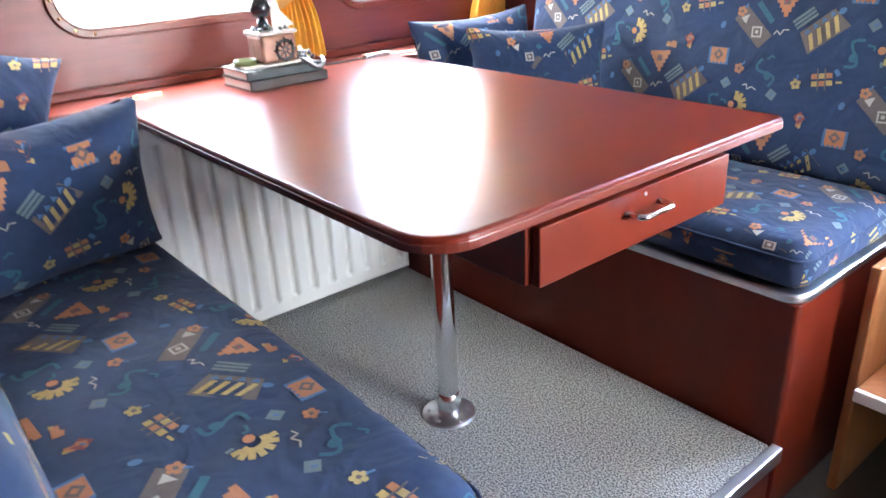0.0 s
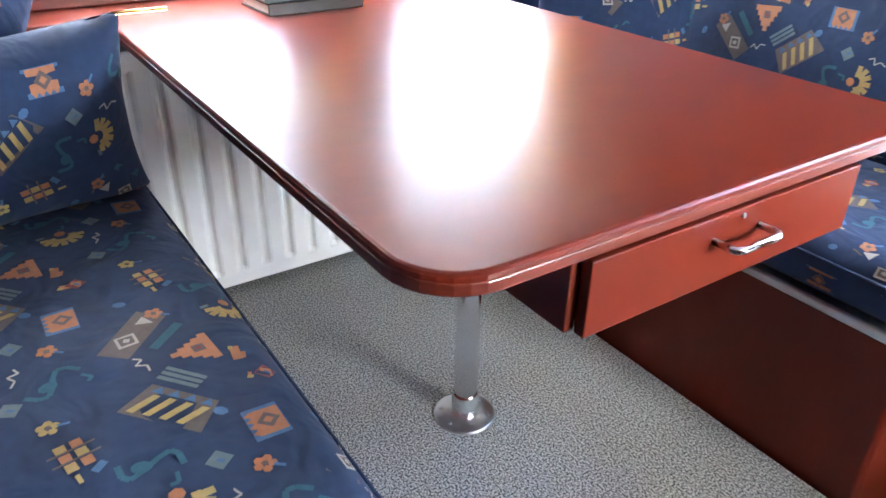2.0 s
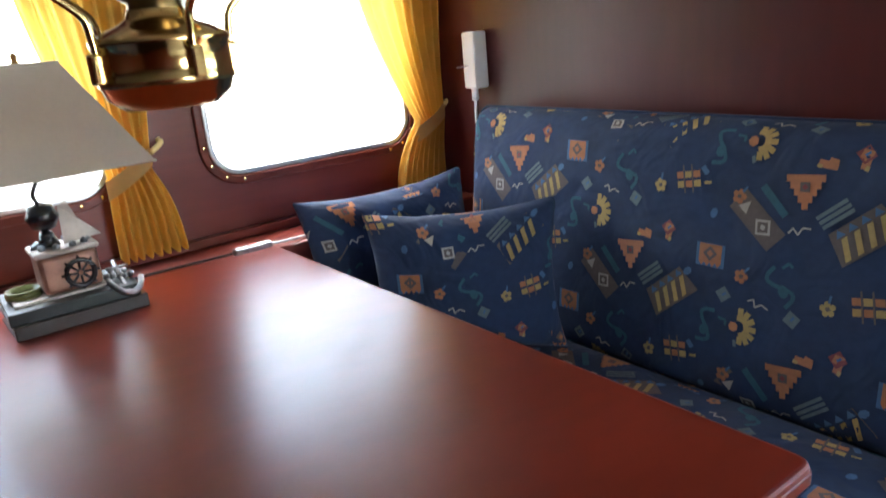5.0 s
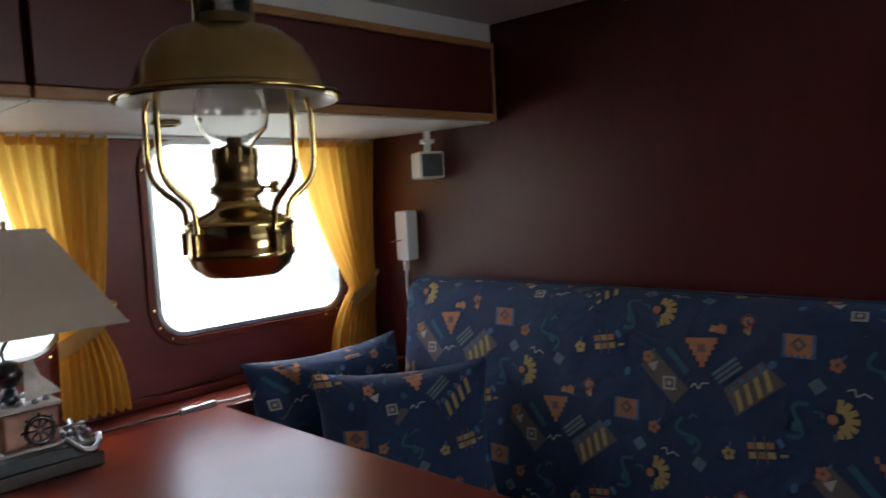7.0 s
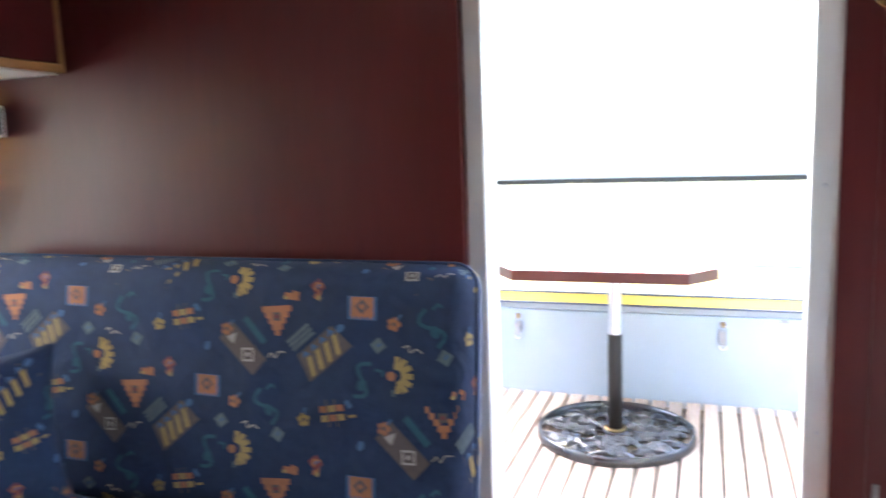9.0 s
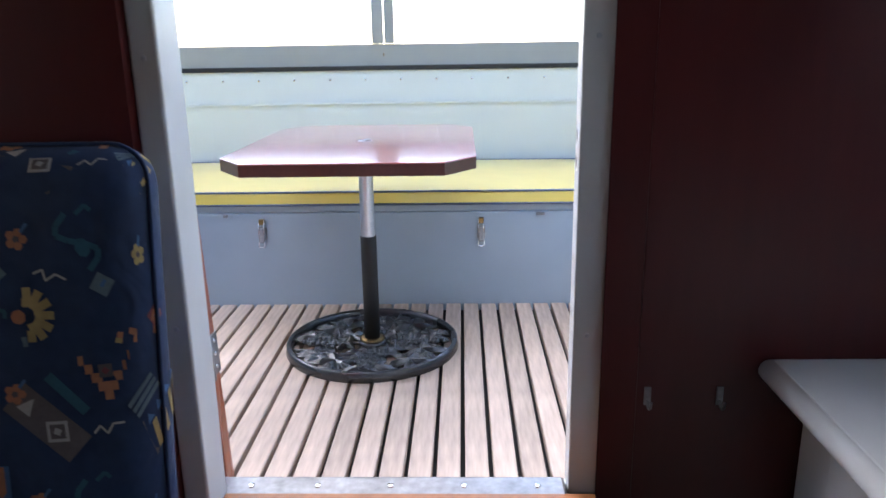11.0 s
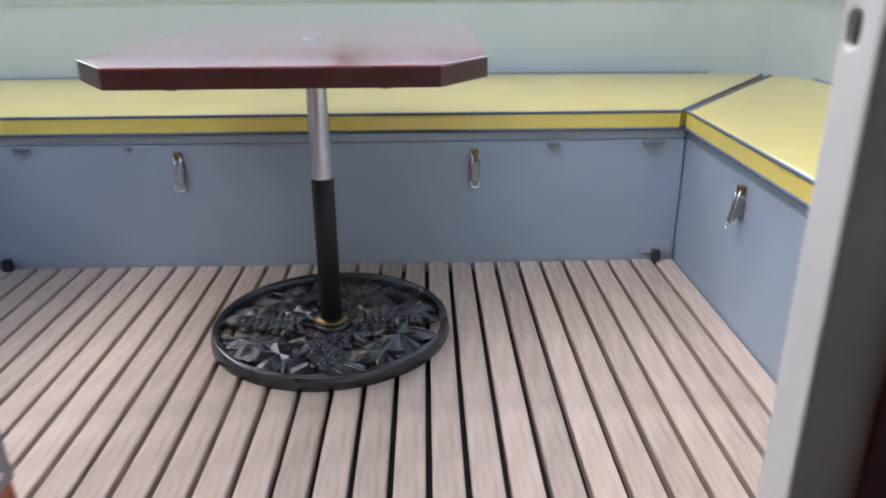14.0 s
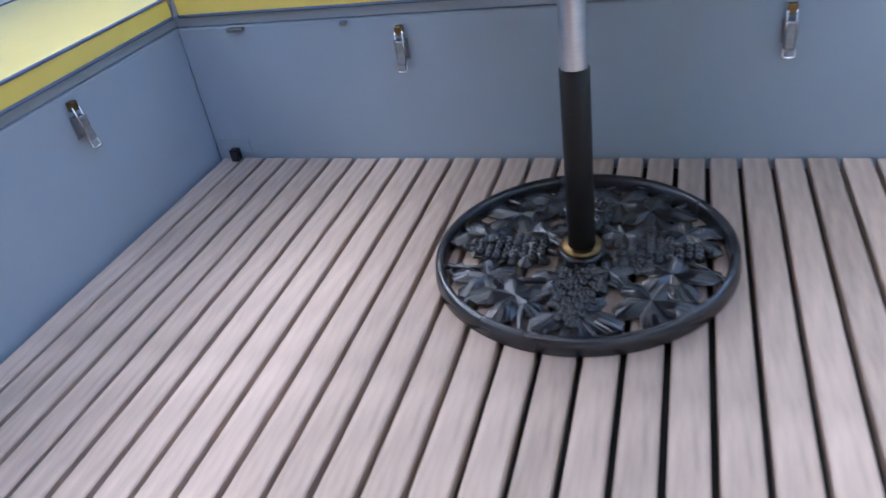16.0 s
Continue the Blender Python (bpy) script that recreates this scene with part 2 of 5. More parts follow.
def join(bm, other):
    if bm is None:
        return other
    me = bpy.data.meshes.new("tmp")
    other.to_mesh(me)
    other.free()
    bm.from_mesh(me)
    bpy.data.meshes.remove(me)
    return bm


def moved(bm, m):
    bmesh.ops.transform(bm, matrix=m, verts=bm.verts)
    return bm


def lathe(profile, seg=32, bm=None, at=(0, 0, 0)):
    """Turns (radius, z) pairs round the z axis."""
    bm2 = bmesh.new()
    rings = []
    for r, z in profile:
        if r < 1e-5:
            rings.append([bm2.verts.new((at[0], at[1], at[2] + z))])
        else:
            rings.append([bm2.verts.new((at[0] + r * math.cos(2 * math.pi * k / seg), at[1] + r * math.sin(2 * math.pi * k / seg), at[2] + z)) for k in range(seg)])
    for a, b in zip(rings, rings[1:]):
        for k in range(seg):
            j = (k + 1) % seg
            if len(a) == 1 and len(b) == 1:
                continue
            if len(a) == 1:
                bm2.faces.new((a[0], b[k], b[j]))
            elif len(b) == 1:
                bm2.faces.new((a[k], a[j], b[0]))
            else:
                bm2.faces.new((a[k], a[j], b[j], b[k]))
    bmesh.ops.recalc_face_normals(bm2, faces=bm2.faces)
    return join(bm, bm2)


def tube(points, r, seg=10, bm=None, caps=True):
    """A round bar along points."""
    bm2 = bmesh.new()
    pts = [Vector(p) for p in points]
    rings = []
    up = Vector((0.13, 0.31, 1)).normalized()
    for i, p in enumerate(pts):
        d = (pts[min(i + 1, len(pts) - 1)] - pts[max(i - 1, 0)]).normalized()
        a = d.cross(up)
        a = a.normalized() if a.length > 1e-4 else d.cross(Vector((1, 0, 0))).normalized()
        b = d.cross(a)
        rr = r[i] if isinstance(r, (list, tuple)) else r
        rings.append([bm2.verts.new(p + rr * (a * math.cos(2 * math.pi * k / seg) + b * math.sin(2 * math.pi * k / seg))) for k in range(seg)])
    for a, b in zip(rings, rings[1:]):
        for k in range(seg):
            bm2.faces.new((a[k], a[(k + 1) % seg], b[(k + 1) % seg], b[k]))
    if caps:
        bm2.faces.new(rings[0])
        bm2.faces.new(rings[-1])
    bmesh.ops.recalc_face_normals(bm2, faces=bm2.faces)
    return join(bm, bm2)


def curve_points(points, n=8):
    """Catmull-Rom through points."""
    p = [Vector(q) for q in points]
    p = [2 * p[0] - p[1], *p, 2 * p[-1] - p[-2]]
    out = []
    for i in range(1, len(p) - 2):
        for k in range(n):
            t = k / n
            out.append(0.5 * (2 * p[i] + (p[i + 1] - p[i - 1]) * t + (2 * p[i - 1] - 5 * p[i] + 4 * p[i + 1] - p[i + 2]) * t * t + (3 * p[i] - p[i - 1] - 3 * p[i + 1] + p[i + 2]) * t ** 3))
    return out + [p[-2]]


def rounded(x0, x1, y0, y1, r, n=6):
    """The outline of a rectangle with rounded corners; r: one radius or four (from x1,y1 on, anticlockwise)."""
    rs = r if isinstance(r, (list, tuple)) else (r,) * 4
    out = []
    for (cx, cy, a0), rr in zip(((x1, y1, 0), (x0, y1, 90), (x0, y0, 180), (x1, y0, 270)), rs):
        sx, sy = (-1 if cx == x1 else 1), (-1 if cy == y1 else 1)
        for k in range(n + 1):
            a = radians(a0 + 90 * k / n)
            out.append((cx + sx * rr + rr * math.cos(a), cy + sy * rr + rr * math.sin(a)))
    return out


def slab(outline, z0, z1, bevel=0.0, holes=(), m=None, seg=2):
    """A plate from outlines in the local xy plane, from z0 to z1, moved by m."""
    bm = bmesh.new()
    edges = []
    for loop in (outline, *holes):
        vs = [bm.verts.new((x, y, z0)) for x, y in loop]
        edges += [bm.edges.new((a, b)) for a, b in zip(vs, vs[1:] + vs[:1])]
    if holes:
        bmesh.ops.triangle_fill(bm, edges=edges, use_beauty=True)
    else:
        bm.faces.new(bm.verts[:])
    got = bmesh.ops.extrude_face_region(bm, geom=bm.faces[:])
    for v in got["geom"]:
        if isinstance(v, bmesh.types.BMVert):
            v.co.z = z1
    bmesh.ops.recalc_face_normals(bm, faces=bm.faces)
    if bevel:
        rim = [e for e in bm.edges if len(e.link_faces) == 2 and abs(e.link_faces[0].normal.z) + abs(e.link_faces[1].normal.z) > 0.9 and e.calc_face_angle(0) > 1.0]
        bmesh.ops.bevel(bm, geom=rim, offset=bevel, segments=seg, profile=0.5, affect="EDGES")
    return moved(bm, m) if m else bm


def facing_y(y):
    """Local xy -> world xz in the plane y, local z -> -y."""
    return Matrix(((1, 0, 0, 0), (0, 0, -1, y), (0, 1, 0, 0), (0, 0, 0, 1)))


def facing_x(x):
    """Local xy -> world yz in the plane x, local z -> +x."""
    return Matrix(((0, 0, 1, x), (1, 0, 0, 0), (0, 1, 0, 0), (0, 0, 0, 1)))


# ---- the printed fabric: motifs of one repeat ----
def poly(ink, *pts):
    return (ink, pts)


def rect(ink, cx, cy, w, h, turn=0.0):
    c, s = math.cos(radians(turn)), math.sin(radians(turn))
    return (ink, [(cx + c * x - s * y, cy + s * x + c * y) for x, y in ((-w / 2, -h / 2), (w / 2, -h / 2), (w / 2, h / 2), (-w / 2, h / 2))])


def disc(ink, cx, cy, r, n=7, squash=1.0):
    return (ink, [(cx + r * math.cos(2 * math.pi * k / n), cy + squash * r * math.sin(2 * math.pi * k / n)) for k in range(n)])


def strip(ink, pts, w):
    return [(ink, [(a[0] - w * (b[1] - a[1]) / d, a[1] + w * (b[0] - a[0]) / d), (a[0] + w * (b[1] - a[1]) / d, a[1] - w * (b[0] - a[0]) / d),
                   (b[0] + w * (b[1] - a[1]) / d, b[1] - w * (b[0] - a[0]) / d), (b[0] - w * (b[1] - a[1]) / d, b[1] + w * (b[0] - a[0]) / d)])
            for a, b in zip(pts, pts[1:]) for d in [max(1e-6, 2 * math.dist(a, b))]]


def motif_bar():
    return [rect("taupe", 0, 0, 0.100, 0.044), poly("white", (-0.040, -0.008), (-0.020, -0.008), (-0.030, 0.014)), rect("white", 0.016, 0, 0.026, 0.026, 45),
            rect("taupe", 0.016, 0, 0.018, 0.018, 45), rect("white", 0.016, 0, 0.008, 0.008, 20), rect("teal", -0.004, 0.045, 0.062, 0.013, -4)]


def motif_pair():
    out = [poly("taupe", (-0.055, -0.026), (0.055, -0.026), (0.045, 0.028), (-0.045, 0.028))]
    for k in range(4):
        x = -0.034 + 0.022 * k
        out.append(poly("yellow", (x - 0.012, -0.022), (x - 0.002, -0.022), (x + 0.012, 0.012), (x + 0.002, 0.012)))
        out.append(poly("sky", (x - 0.004, 0.015), (x + 0.012, 0.015), (x + 0.004, 0.027)))
    for k in range(3):
        out.append(rect("sage", -0.018, 0.040 + 0.009 * k, 0.056, 0.006))
    return out


def motif_tri():
    out = [rect("orange", 0, -0.022 + 0.011 * k, 0.062 - 0.013 * k, 0.0115) for k in range(5)]
    return out + [rect("taupe", 0, -0.008, 0.016, 0.016), rect("red", 0, -0.008, 0.007, 0.007, 45)]


def motif_flower():
    out = [rect("sky", 0, 0, 0.056, 0.042), rect("orange", 0, 0.003, 0.044, 0.034)]
    out += [poly("orange", (-0.022 + 0.011 * k, -0.013), (-0.011 + 0.011 * k, -0.013), (-0.0165 + 0.011 * k, -0.021)) for k in range(4)]
    return out + [rect("taupe", 0, 0.003, 0.020, 0.020, 45), rect("orange", 0, 0.003, 0.009, 0.009, 45)]


def motif_crab():
    out = [rect("yellow", 0.026 * math.cos(radians(a)), 0.022 * math.sin(radians(a)), 0.014, 0.010, a) for a in range(-10, 200, 30)]
    out += [rect("yellow", 0.015 * math.cos(radians(a)), 0.012 * math.sin(radians(a)), 0.010, 0.012, a) for a in range(10, 190, 40)]
    return out + [disc("orange", 0.0, -0.012, 0.009), rect("sage", 0.03, -0.012, 0.012, 0.006)]


def motif_grid():
    out = [rect("orange" if (i + j) % 2 else "yellow", -0.022 + 0.017 * i, -0.012 + 0.017 * j, 0.014, 0.012) for i in range(3) for j in range(2)]
    out += [rect("taupe", -0.022 + 0.017 * i + 0.008, -0.003, 0.003, 0.050) for i in range(2)]
    return out + [rect("sky", 0.030, 0.010, 0.010, 0.016, 30), rect("yellow", 0.034, -0.012, 0.014, 0.005)]


def motif_seahorse():
    pts = [(0.020 * math.sin(0.9 * k), -0.035 + 0.010 * k) for k in range(8)]
    return strip("teal", pts, 0.007) + [disc("teal", 0.004, -0.008, 0.009, 8, 1.3)] + strip("teal", [(0.012, 0.030), (0.026, 0.036), (0.030, 0.028)], 0.005)


def motif_small(ink, kind):
    if kind == 0:
        return [rect(ink, 0, 0, 0.022, 0.022, 40), rect("sky", 0.002, 0.001, 0.009, 0.004, 40)]
    if kind == 1:
        return [disc(ink, 0.008 * math.cos(a), 0.008 * math.sin(a), 0.0055, 6) for a in (0, 1.26, 2.5, 3.8, 5.0)] + [disc("taupe", 0, 0, 0.004, 6)] + strip("sky", [(0.006, 0.008), (0.014, 0.018)], 0.004)
    if kind == 2:
        return strip(ink, [(-0.02, 0), (-0.011, 0.008), (-0.004, -0.003), (0.005, 0.008), (0.018, 0.006)], 0.0028)
    if kind == 3:
        return [disc(ink, 0, 0, 0.010, 7, 0.7)]
    return [rect(ink, 0, 0, 0.030, 0.012, 8), rect(ink, 0.006, 0.008, 0.014, 0.008, 0), rect("yellow", -0.012, -0.006, 0.008, 0.006)]


# motif, place in the repeat (right, up), turn
REPEAT = [
    (motif_tri(), 0.0, 0.0, 185), (motif_flower(), 0.173, 0.030, 0), (motif_crab(), 0.243, -0.085, -80), (motif_grid(), 0.448, 0.003, 10),
    (motif_bar(), -0.075, -0.056, -42), (motif_pair(), 0.096, -0.054, 40), (motif_seahorse(), 0.305, 0.0, 20), (motif_seahorse(), 0.175, -0.098, -30),
    (motif_small("sage", 0), 0.205, -0.035, 0), (motif_small("yellow", 1), 0.385, -0.018, 30), (motif_small("sage", 0), 0.33, -0.05, 20),
    (motif_small("orange", 1), 0.235, 0.004, 0), (motif_small("red", 0), 0.41, -0.095, 0), (motif_small("orange", 4), 0.03, 0.046, -15),
    (motif_small("orange", 4), 0.085, 0.058, 70), (motif_small("white", 2), 0.0, -0.066, 10), (motif_small("sky", 3), 0.13, -0.008, 40),
    (motif_small("white", 2), 0.27, -0.043, -20), (motif_small("orange", 1), 0.545, -0.02, 0), (motif_small("sky", 3), 0.50, -0.055, 70),
]
STEP_A, STEP_B = (0.655, 0.0), (0.3275, -0.161)


def print_on(name, parent, surf, u0, u1, v0, v1, tri_u, tri_v):
    """Prints the repeat on a surface: surf(u, v, lift) -> point."""
    bm = bmesh.new()
    for i in range(-8, 9):
        for j in range(-14, 15):
            for shapes, du, dv, turn in REPEAT:
                cu = tri_u + du + i * STEP_A[0] + j * STEP_B[0]
                cv = tri_v + dv + i * STEP_A[1] + j * STEP_B[1]
                if not (u0 < cu < u1 and v0 < cv < v1):
                    continue
                c, s = math.cos(radians(turn)), math.sin(radians(turn))
                for n, (ink, pts) in enumerate(shapes):
                    co = [surf(cu + c * x - s * y, cv + s * x + c * y, 0.0007 + 0.0002 * n) for x, y in pts]
                    try:
                        f = bm.faces.new([bm.verts.new(q) for q in co])
                        f.material_index = INKS.index(ink)
                    except ValueError:
                        pass
    return tagged(part(name, bm, list(PRINT.values()), parent, "printed folk motifs in orange, taupe and teal"), kind="stuff")


def soft_map(q, h, r, puff, wave=0.0):
    """Rounds the point q of a box of half size h by the radius r, and swells its top and bottom."""
    inner = Vector([max(-(h[k] - r), min(h[k] - r, q[k])) for k in range(3)])
    d = Vector(q) - inner
    out = inner + d.normalized() * r if d.length > 1e-9 else Vector(q)
    fx, fy = max(0, 1 - (out.x / h[0]) ** 4), max(0, 1 - (out.y / h[1]) ** 4)
    out.z += math.copysign(puff * fx * fy, out.z)
    if wave and out.z > 0:
        out.z += wave * fx * fy * noise.noise(Vector((out.x * 5, out.y * 9, 3.1)))
    return out


def cushion(name, label, category, m, h, r, puff, tri, group="", wave=0.0, seam=True):
    """A covered foam cushion: local x right, y up, z out of its face."""
    root = thing(name, label, category, group=group)
    root.matrix_world = m
    bm = bmesh.new()

    def steps(a):
        edge = [a - r + r * math.sin(k * math.pi / 10) for k in range(0, 6)]
        n = max(2, int(2 * (a - r) / 0.05))
        mid = [-(a - r) + 2 * (a - r) * k / n for k in range(n + 1)]
        return sorted(set([round(x, 5) for x in edge + [-e for e in edge] + mid]))

    grid = {}
    axes = [steps(h[0]), steps(h[1]), steps(h[2])]

    def vert(q):
        key = tuple(round(c, 5) for c in q)
        if key not in grid:
            grid[key] = bm.verts.new(soft_map(q, h, r, puff, wave))
        return grid[key]

    for ax in range(3):
        a, b = [k for k in range(3) if k != ax]
        for sgn in (-1, 1):
            for p0, p1 in zip(axes[a], axes[a][1:]):
                for q0, q1 in zip(axes[b], axes[b][1:]):
                    vs = []
                    for pa, qb in ((p0, q0), (p1, q0), (p1, q1), (p0, q1)):
                        q = [0, 0, 0]
                        q[ax], q[a], q[b] = sgn * h[ax], pa, qb
                        vs.append(vert(q))
                    try:
                        bm.faces.new(vs)
                    except ValueError:
                        pass
    bmesh.ops.remove_doubles(bm, verts=bm.verts, dist=1e-5)
    bmesh.ops.recalc_face_normals(bm, faces=bm.faces)
    part("cover", bm, M_FABRIC, root, smooth=True)

    def surf(u, v, lift):
        z, k = h[2], math.pi / 2 * r - r
        cu, cv = max(-h[0], min(h[0], u)), max(-h[1], min(h[1], v))
        over = max(abs(u) - h[0], abs(v) - h[1], 0)
        q = Vector((cu, cv, z - over))
        p = soft_map(q, h, r, puff, wave)
        inner = Vector([max(-(h[i] - r), min(h[i] - r, q[i])) for i in range(3)])
        n = (q - inner)
        n = n.normalized() if n.length > 1e-9 else Vector((0, 0, 1))
        return p + n * lift

    print_on("fabric_print", root, surf, -h[0] - h[2] * 1.4, h[0] + h[2] * 1.4, -h[1] - h[2] * 1.7, h[1] + h[2] * 1.7, *tri)
    if seam:
        pts = [(x, y, 0) for x, y in rounded(-h[0] - 0.001, h[0] + 0.001, -h[1] - 0.001, h[1] + 0.001, r * 0.9)]
        pts = [(x, y, h[2] - r * 0.75) for x, y, _ in pts]
        part("piping", tube(pts + pts[:1], 0.0028, 6, caps=False), M_FABRIC, root, smooth=True)
    return root


def pillow(label, m, a, b, t, tri, group, name="pillow"):
    root = thing(name, label, "pillow", group=group)
    root.matrix_world = m
    sx = random.uniform(-1, 1)

    def surf(u, v, lift, side=1):
        x, y = max(-1, min(1, u / a)), max(-1, min(1, v / b))
        fx, fy = 1 - abs(x) ** 3.2, 1 - abs(y) ** 3.2
        z = side * (t * (max(0, fx) * max(0, fy)) ** 0.55 + 0.004)
        z += side * 0.006 * noise.noise(Vector((x * 2.4 + sx * 7, y * 2.4, 1.7)))
        px = x * a * (1 - 0.10 * (1 - y * y))
        py = y * b * (1 - 0.12 * (1 - x * x))
        return Vector((px, py, z + side * lift))

    bm = bmesh.new()
    n = 26
    for side in (1, -1):
        vs = [[bm.verts.new(surf(a * math.sin(math.pi / 2 * (2 * i / n - 1)), b * math.sin(math.pi / 2 * (2 * j / n - 1)), 0, side)) for j in range(n + 1)] for i in range(n + 1)]
        for i in range(n):
            for j in range(n):
                q = (vs[i][j], vs[i + 1][j], vs[i + 1][j + 1], vs[i][j + 1])
                bm.faces.new(q if side == 1 else q[::-1])
    bmesh.ops.remove_doubles(bm, verts=bm.verts, dist=0.0085)
    part("cover", bm, M_FABRIC, root, smooth=True)
    print_on("fabric_print", root, lambda u, v, l: surf(u, v, l + 0.0006), -a * 0.97, a * 0.97, -b * 0.97, b * 0.97, *tri)
    return root


def basis(origin, u, v):
    """A pose whose x runs along u and whose y lies towards v."""
    u = Vector(u).normalized()
    n = u.cross(Vector(v)).normalized()
    w = n.cross(u)
    return Matrix(((u.x, w.x, n.x, origin[0]), (u.y, w.y, n.y, origin[1]), (u.z, w.z, n.z, origin[2]), (0, 0, 0, 1)))


# ---- the cabin's shell ----
WALL_Y, BULK_X, CEIL_Z = 1.95, 1.88, 1.81


def structure(ob, label, category):
    return tagged(ob, label, category, kind="structure")


structure(part("floor", box(-1.7, BULK_X + 0.105, -1.25, WALL_Y, -0.06, 0.0, 0), M_FLOOR), "dark plain cabin floor below the dinette step", "floor")
plat = part("dinette_platform", box(-0.10, 1.30, 0.515, WALL_Y - 0.002, 0.0, 0.19, 0.002), M_PANEL)
structure(plat, "raised mahogany platform under the dinette", "platform")
carpet = part("carpet", box(-0.10, 1.296, 0.524, WALL_Y - 0.004, 0.1905, 0.2, 0.003), M_CARPET)
structure(carpet, "grey flecked short-pile carpet on the platform", "carpet")
trim = part("platform_trim", box(-0.10, 1.306, 0.497, 0.522, 0.165, 0.203, 0.003), M_ALU)
structure(trim, "satin aluminium nosing along the platform's edge", "trim")

W1, W2 = (0.405, 0.985, 1.085, 1.56), (1.200, 1.765, 1.075, 1.56)
hole1, hole2 = rounded(*W1, 0.075), rounded(*W2, 0.075)
structure(part("wall_port", slab([(-1.7, 0.0), (BULK_X, 0.0), (BULK_X, 1.9), (-1.7, 1.9)], 0, -0.05, 0, (hole1, hole2), facing_y(WALL_Y)), M_PANEL),
          "varnished mahogany cabin side with two rounded windows", "wall")


def cabin_window(name, w, label, wall=WALL_Y, turn=0):
    x0, x1, z0, z1 = w
    root = thing(name, label, "window", ((x0 + x1) / 2, WALL_Y, z0), kind="structure")
    inv = root.matrix_world.inverted()
    ring = slab(rounded(x0 - 0.022, x1 + 0.022, z0 - 0.022, z1 + 0.022, 0.095, 8), 0.002, 0.010, 0.003, (rounded(x0 - 0.002, x1 + 0.002, z0 - 0.002, z1 + 0.002, 0.077, 8),), facing_y(WALL_Y))
    part("window_frame", moved(ring, inv), M_EDGE, root, "raised mahogany trim ring")
    ali = slab(rounded(x0, x1, z0, z1, 0.075, 8), -0.045, 0.004, 0.002, (rounded(x0 + 0.012, x1 - 0.012, z0 + 0.012, z1 - 0.012, 0.064, 8),), facing_y(WALL_Y))
    part("rim", moved(ali, inv), M_ALU, root, "bright aluminium rim")
    pane = part("pane", moved(slab(rounded(x0 + 0.010, x1 - 0.010, z0 + 0.010, z1 - 0.010, 0.064, 8), -0.028, -0.023, 0, (), facing_y(WALL_Y)), inv), M_GLASS, root)
    pane.visible_shadow = False
    loop = rounded(x0 - 0.011, x1 + 0.011, z0 - 0.011, z1 + 0.011, 0.085, 3)
    for k, (x, z) in enumerate(loop):
        screw = lathe([(0, 0.0025), (0.0035, 0.002), (0.0045, 0.0)], 10)
        part("screw", moved(screw, inv @ facing_y(WALL_Y - 0.0095) @ pose(x, z, 0)), M_BRASS, root, "brass screw head")
    root.matrix_world = pose((x0 + x1) / 2, wall, z0, 0, 0, turn)
    return root


cabin_window("window_1", W1, "rounded cabin window with mahogany trim")
cabin_window("window_2", W2, "rounded cabin window beside the aft bulkhead")

# aft bulkhead with the doorway
DY0, DY1, SILL, HEAD = -0.120, 0.513, 0.60, 1.79
structure(part("wall_aft", slab([(-0.122, 0.0), (WALL_Y, 0.0), (WALL_Y, 1.9), (DY1, 1.9), (DY1, SILL - 0.02), (-0.122, SILL - 0.02)], 0, 0.06, 0, (), facing_x(BULK_X)), M_BULK),
          "dark glossy mahogany bulkhead with the open doorway", "wall")
structure(part("wall_aft_starboard", box(BULK_X + 0.105, BULK_X + 0.144, -1.25, -0.1785, 0.0, 1.9, 0), M_BULK), "dark glossy mahogany bulkhead behind the galley", "wall")
# starboard side and the wall behind
STBD_Y = -1.25
W3 = (1.10, 1.78, 1.085, 1.60)
structure(part("wall_starboard", slab([(-1.7, 0.0), (BULK_X + 0.144, 0.0), (BULK_X + 0.144, 1.9), (-1.7, 1.9)], 0, 0.05, 0, (rounded(*W3, 0.075),), facing_y(STBD_Y)), M_PANEL),
          "varnished mahogany cabin side with a window above the galley", "wall")
cabin_window("window_3", W3, "rounded cabin window above the galley worktop", STBD_Y, 180)
structure(part("wall_fore", box(-1.75, -1.70, -1.25, WALL_Y, 0.0, 1.9, 0), M_PANEL), "mahogany forward bulkhead", "wall")
structure(part("partition", box(-0.16, -0.10, 0.40, WALL_Y, 0.0, 1.02, 0.004), M_PANEL), "low mahogany partition behind the settee", "partition")
structure(part("ceiling", box(-1.75, BULK_X + 0.145, -1.3, WALL_Y + 0.05, CEIL_Z, CEIL_Z + 0.05, 0), M_CEIL), "white cabin ceiling panel", "ceiling")
structure(part("ceiling_valance", box(-1.7, BULK_X - 0.002, 1.432, 1.452, 1.765, CEIL_Z, 0.002), M_CEIL), "white strip between ceiling and cabinets", "trim")
batten = thing("ceiling_batten", "pale grey plastic batten under the ceiling", "batten", (1.57, 1.03, CEIL_Z))
part("cover", box(-0.28, 0.30, -0.018, 0.018, -0.022, 0.0, 0.006), M_WHITE, batten)
for x in (-0.285, 0.285):
    part("end_cap", box(x, x + 0.018, -0.020, 0.020, -0.024, 0.0, 0.004), M_ALU, batten)

